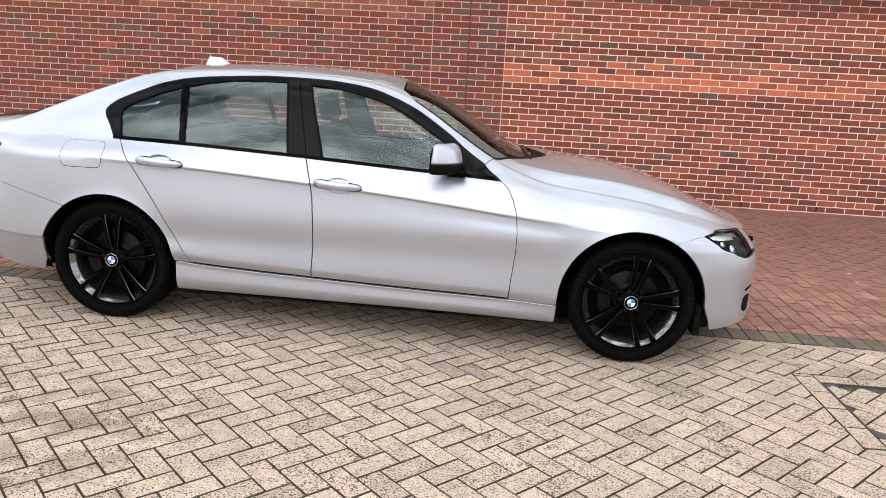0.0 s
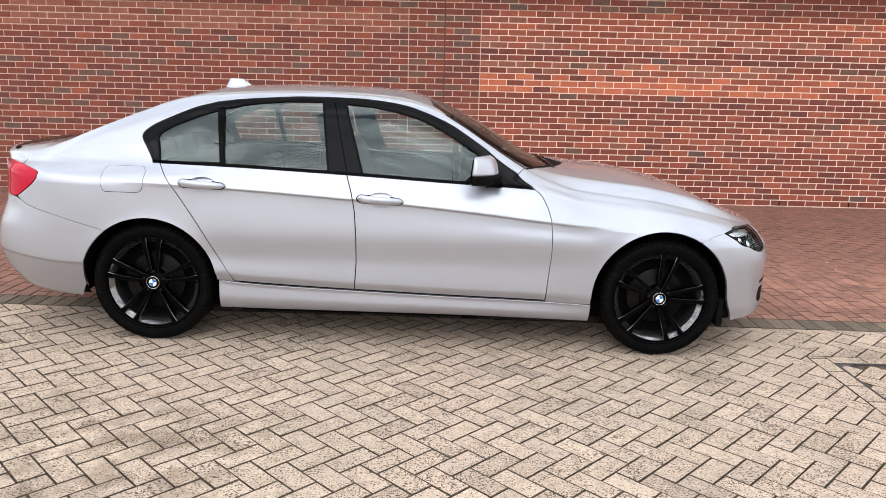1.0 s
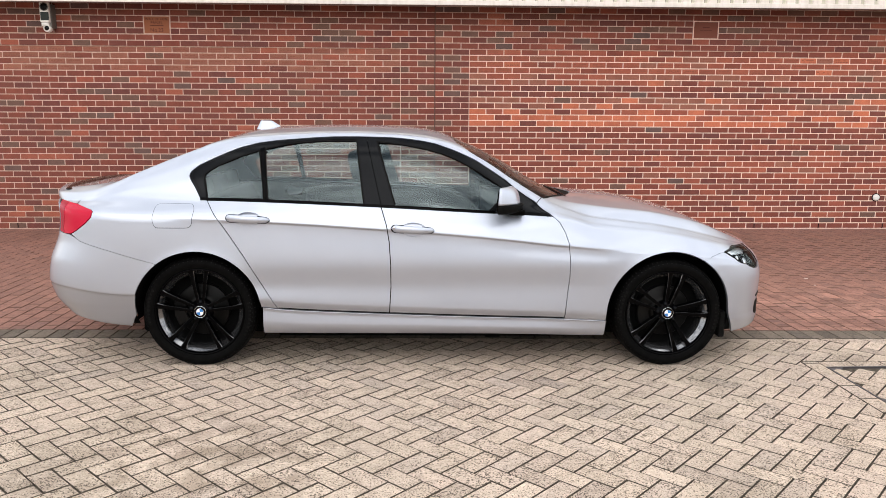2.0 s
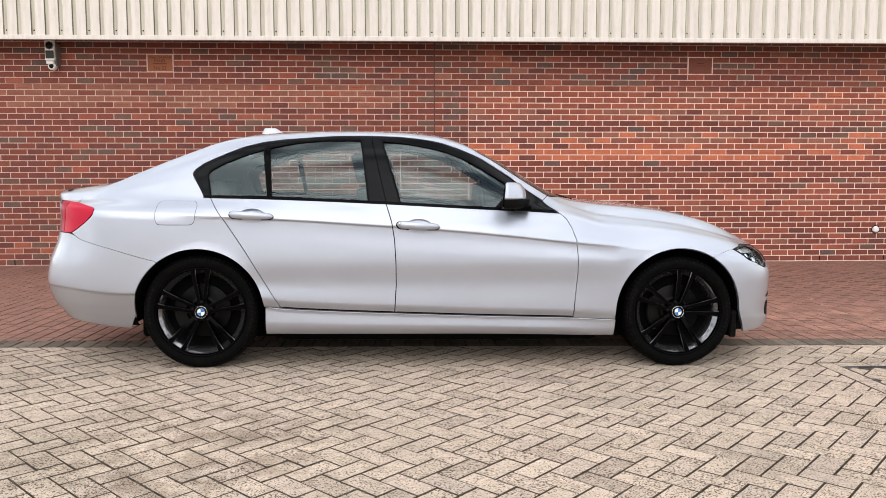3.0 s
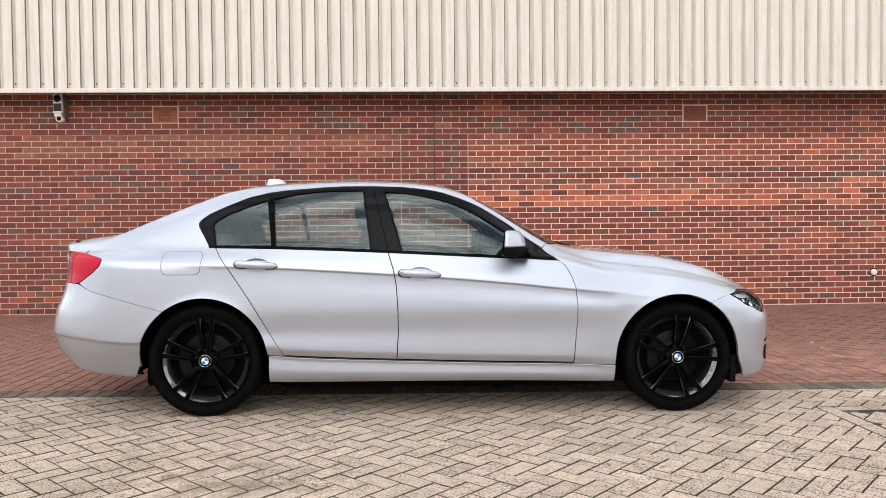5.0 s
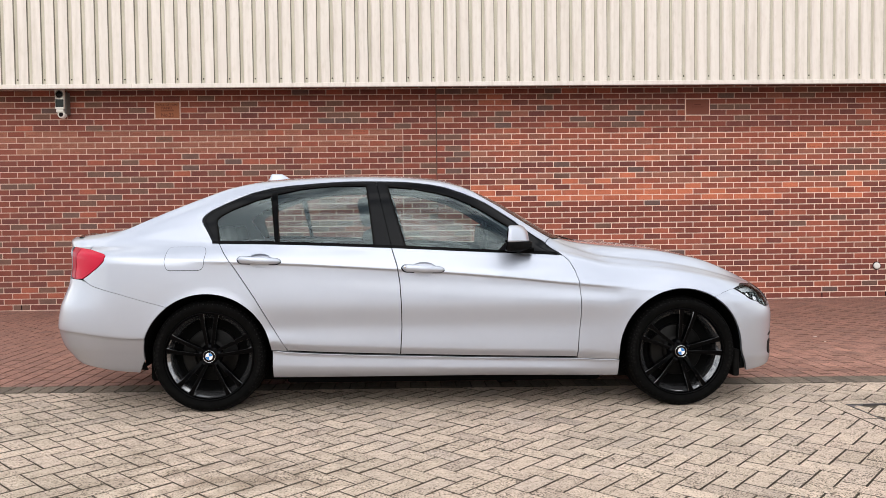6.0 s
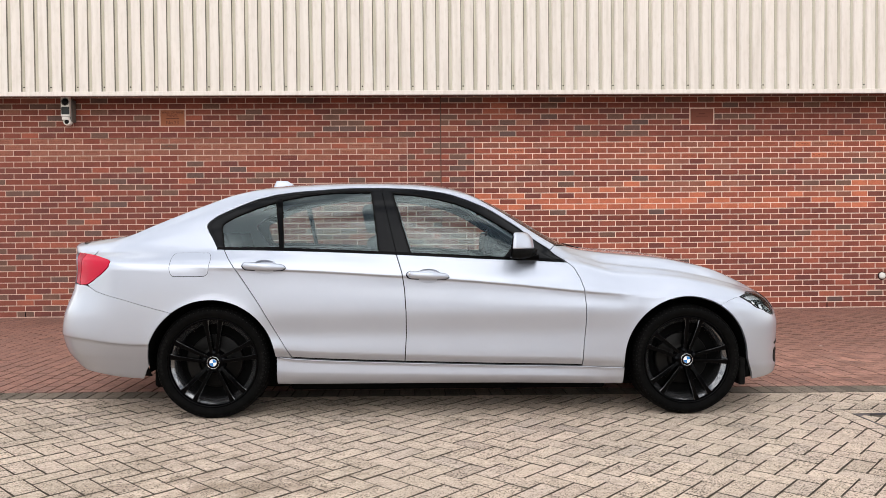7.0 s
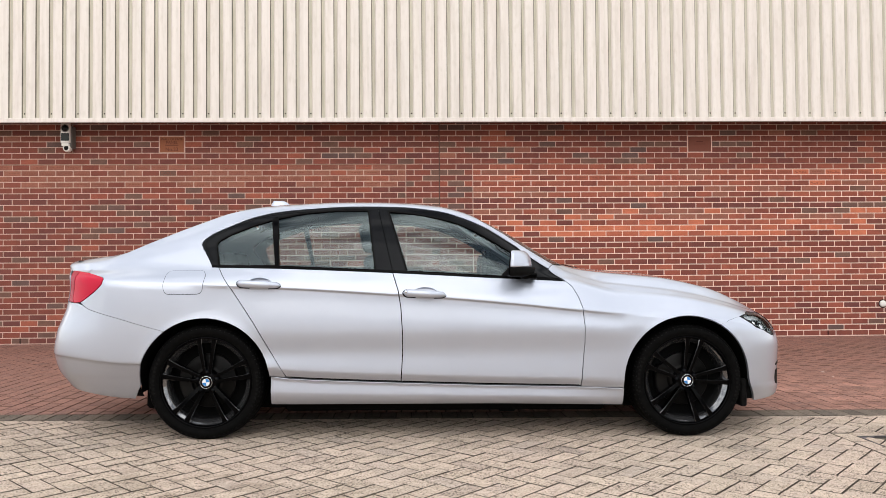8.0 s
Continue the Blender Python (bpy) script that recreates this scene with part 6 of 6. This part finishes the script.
    for k in range(4):
        part("cap_quadrant", disc_bm(0.0206, 0.0090, 40, None, radians(90 * k + 8), radians(90 * k + 98)), BADGE_BLUE if k % 2 == 0 else BADGE_WHITE, cap, "blue quadrant" if k % 2 == 0 else "white quadrant")
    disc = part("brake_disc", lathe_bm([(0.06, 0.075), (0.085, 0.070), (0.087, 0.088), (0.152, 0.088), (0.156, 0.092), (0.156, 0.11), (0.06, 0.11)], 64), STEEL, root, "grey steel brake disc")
    cb = bmesh.new()
    rows = []
    for a in np.linspace(radians(150), radians(215), 10):
        rows.append([cb.verts.new((r * math.cos(a), d, r * math.sin(a))) for r, d in ((0.10, 0.072), (0.165, 0.072), (0.172, 0.080), (0.172, 0.12), (0.10, 0.12))])
    for p, q in zip(rows, rows[1:]):
        for k in range(5):
            cb.faces.new((p[k], p[(k + 1) % 5], q[(k + 1) % 5], q[k]))
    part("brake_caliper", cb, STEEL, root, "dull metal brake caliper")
    # black disc added for the shaded space behind the spokes
    part("wheel_back", lathe_bm([(0.0005, 0.13), (0.238, 0.13)], 48), DARK, root, "black disc for the shade inside the wheel")


def build_wheel(x, s, spoke0):
    global SPOKE0
    SPOKE0 = spoke0
    w = child(new("wheel"), car)
    tagged(w, "gloss-black double-spoke alloy wheel with low-profile tyre")
    w.matrix_basis = Matrix.Translation((x, s * 0.862, 0.3185)) @ (Matrix.Rotation(math.pi, 4, "Z") if s > 0 else Matrix())
    wheel_parts(w)


build_wheel(0.0, -1, -90)
build_wheel(2.81, -1, -7)
build_wheel(0.0, 1, -90)
build_wheel(2.81, 1, -7)


# ---------------------------------------------------------------- small things on the wall
def plaque(x0, x1, lines, label, clay):
    z0, z1 = Z0 + 33 * COURSE + 0.004, Z0 + 36 * COURSE - 0.006
    root = thing("wall_plaque", label, "plaque", WALL_TURN @ Matrix.Translation(((x0 + x1) / 2, WALL_Y - 0.004, (z0 + z1) / 2)), "terracotta plaques on the wall")
    w, h = (x1 - x0) / 2 - 0.011, (z1 - z0) / 2 - 0.005
    part("slab", box_bm(-w, w, 0, 0.05, -h, h, 0.003, 1), clay, root)
    fb_ = bmesh.new()
    for a, b, c, d in ((-w - 0.009, w + 0.009, h, h + 0.009), (-w - 0.009, w + 0.009, -h - 0.009, -h), (-w - 0.009, -w, -h, h), (w, w + 0.009, -h, h)):
        box_bm(a, b, 0.002, 0.05, c, d, bm=fb_)
    part("mortar_edge", fb_, MORTAR_PALE if clay == TERRACOTTA_DARK else MORTAR, root, "pale mortar edge")
    for kind, z, size, what in lines:
        if kind == "text":
            cu = bpy.data.curves.new("lettering", "FONT")
            cu.body, cu.size, cu.align_x, cu.align_y, cu.extrude = what, size, "CENTER", "CENTER", 0.001
            cu.materials.append(ENGRAVED)
            t = child(new("lettering", cu), root)
            t.matrix_basis = Matrix.Translation((0, -0.0015, z)) @ Matrix.Rotation(radians(90), 4, "X")
            tagged(t, "dark engraved lettering")
        else:
            part("bar", box_bm(-what, what, -0.0025, 0.002, z - size / 2, z + size / 2), ENGRAVED, root, "dark engraved line")
    return root


plaque(*PLAQUES[0], [("text", 0.070, 0.041, "WALL OF FAME"), ("text", 0.026, 0.052, "PANEL"), ("bar", -0.008, 0.010, 0.085), ("text", -0.065, 0.066, "No.23")], "terracotta plaque with engraved lettering set in brickwork", TERRACOTTA)
plaque(*PLAQUES[1], [("bar", 0.034, 0.012, 0.045), ("bar", 0.0, 0.008, 0.080)], "terracotta plaque with faint worn engraving in brickwork", TERRACOTTA_DARK)

# floodlight and sensor box
lb0 = thing("wall_light", "weathered white outdoor lamp with round dark lens on the wall", "wall light", WALL_TURN @ Matrix.Translation((-3.258, WALL_Y, 2.50)))
part("back_box", box_bm(-0.03, 0.052, -0.13, 0.0, 0.04, 0.33, 0.012, 2), HOUSING_GREY, lb0, "grey weathered side housing")
part("front_plate", box_bm(-0.072, 0.045, -0.175, -0.13, 0.10, 0.36, 0.014, 2), WHITE_PLASTIC, lb0, "white moulded front plate")
ln = part("lens", lathe_bm([(0.0005, -0.010), (0.030, -0.008), (0.040, -0.003), (0.043, 0.003), (0.044, 0.01)], 32), LENS_DARK, lb0, "round dark lens")
ln.location = (-0.012, -0.176, 0.288)
part("panel", box_bm(-0.062, 0.040, -0.181, -0.17, 0.125, 0.225, 0.006, 1), PANEL_DARK, lb0, "dark square panel")
part("lens_rim", lathe_bm([(0.043, 0.0), (0.047, -0.006), (0.053, -0.004), (0.055, 0.008)], 8), HOUSING_GREY, lb0, "grey bevelled ring round the lens").location = (-0.012, -0.176, 0.288)
part("bracket", box_bm(-0.062, 0.030, -0.170, -0.05, 0.058, 0.098, 0.010, 2), WHITE_PLASTIC, lb0, "white lower bracket")
part("sensor_collar", lathe_bm([(0.030, -0.02), (0.044, -0.018), (0.048, -0.004), (0.048, 0.05)], 20), WHITE_PLASTIC, lb0, "white sensor collar").location = (-0.006, -0.135, 0.035)
sn = part("sensor_eye", lathe_bm([(0.0005, -0.03), (0.022, -0.024), (0.034, -0.006), (0.038, 0.012), (0.038, 0.08)], 24), LENS_DARK, lb0, "dark domed sensor")
sn.location = (-0.006, -0.135, 0.035)
for i, o in enumerate(lb0.children):
    o.data.shade_smooth() if o.name.startswith(("lens", "sensor")) else None

# white vent cap low on the wall
vc = thing("vent_cap", "small round white vent cap fixed low on the brick wall", "vent", WALL_TURN @ Matrix.Translation((7.645, WALL_Y + RECESS, 0.411)))
part("cover", lathe_bm([(0.0005, -0.028), (0.03, -0.026), (0.042, -0.018), (0.045, -0.008), (0.045, 0.01)], 32), WHITE_PLASTIC, vc)
part("collar", lathe_bm([(0.046, -0.002), (0.056, -0.004), (0.058, 0.004)], 32), SATIN_BLACK, vc, "dark shadowed collar")

# scraps of litter on the red paving
noise.seed_set(7)
for lx, ly, r in ((5.066, 2.564, 0.016), (5.0, 2.28, 0.010), (6.35, 1.95, 0.010), (4.43, 2.2, 0.008)):
    tb = bmesh.new()
    bmesh.ops.create_icosphere(tb, subdivisions=1, radius=r)
    for v in tb.verts:
        v.co = Vector((v.co.x * 1.4, v.co.y, abs(v.co.z) * 0.5)) * (0.8 + 0.4 * noise.random())
    me = bpy.data.meshes.new("paper_scrap")
    tb.to_mesh(me)
    tb.free()
    me.materials.append(WHITE_PLASTIC)
    o = new("paper_scrap", me)
    o.location = (lx, ly, fall(lx, ly))
    tagged(o, "tiny crumpled white scrap on red block paving", "litter", "scraps of litter")
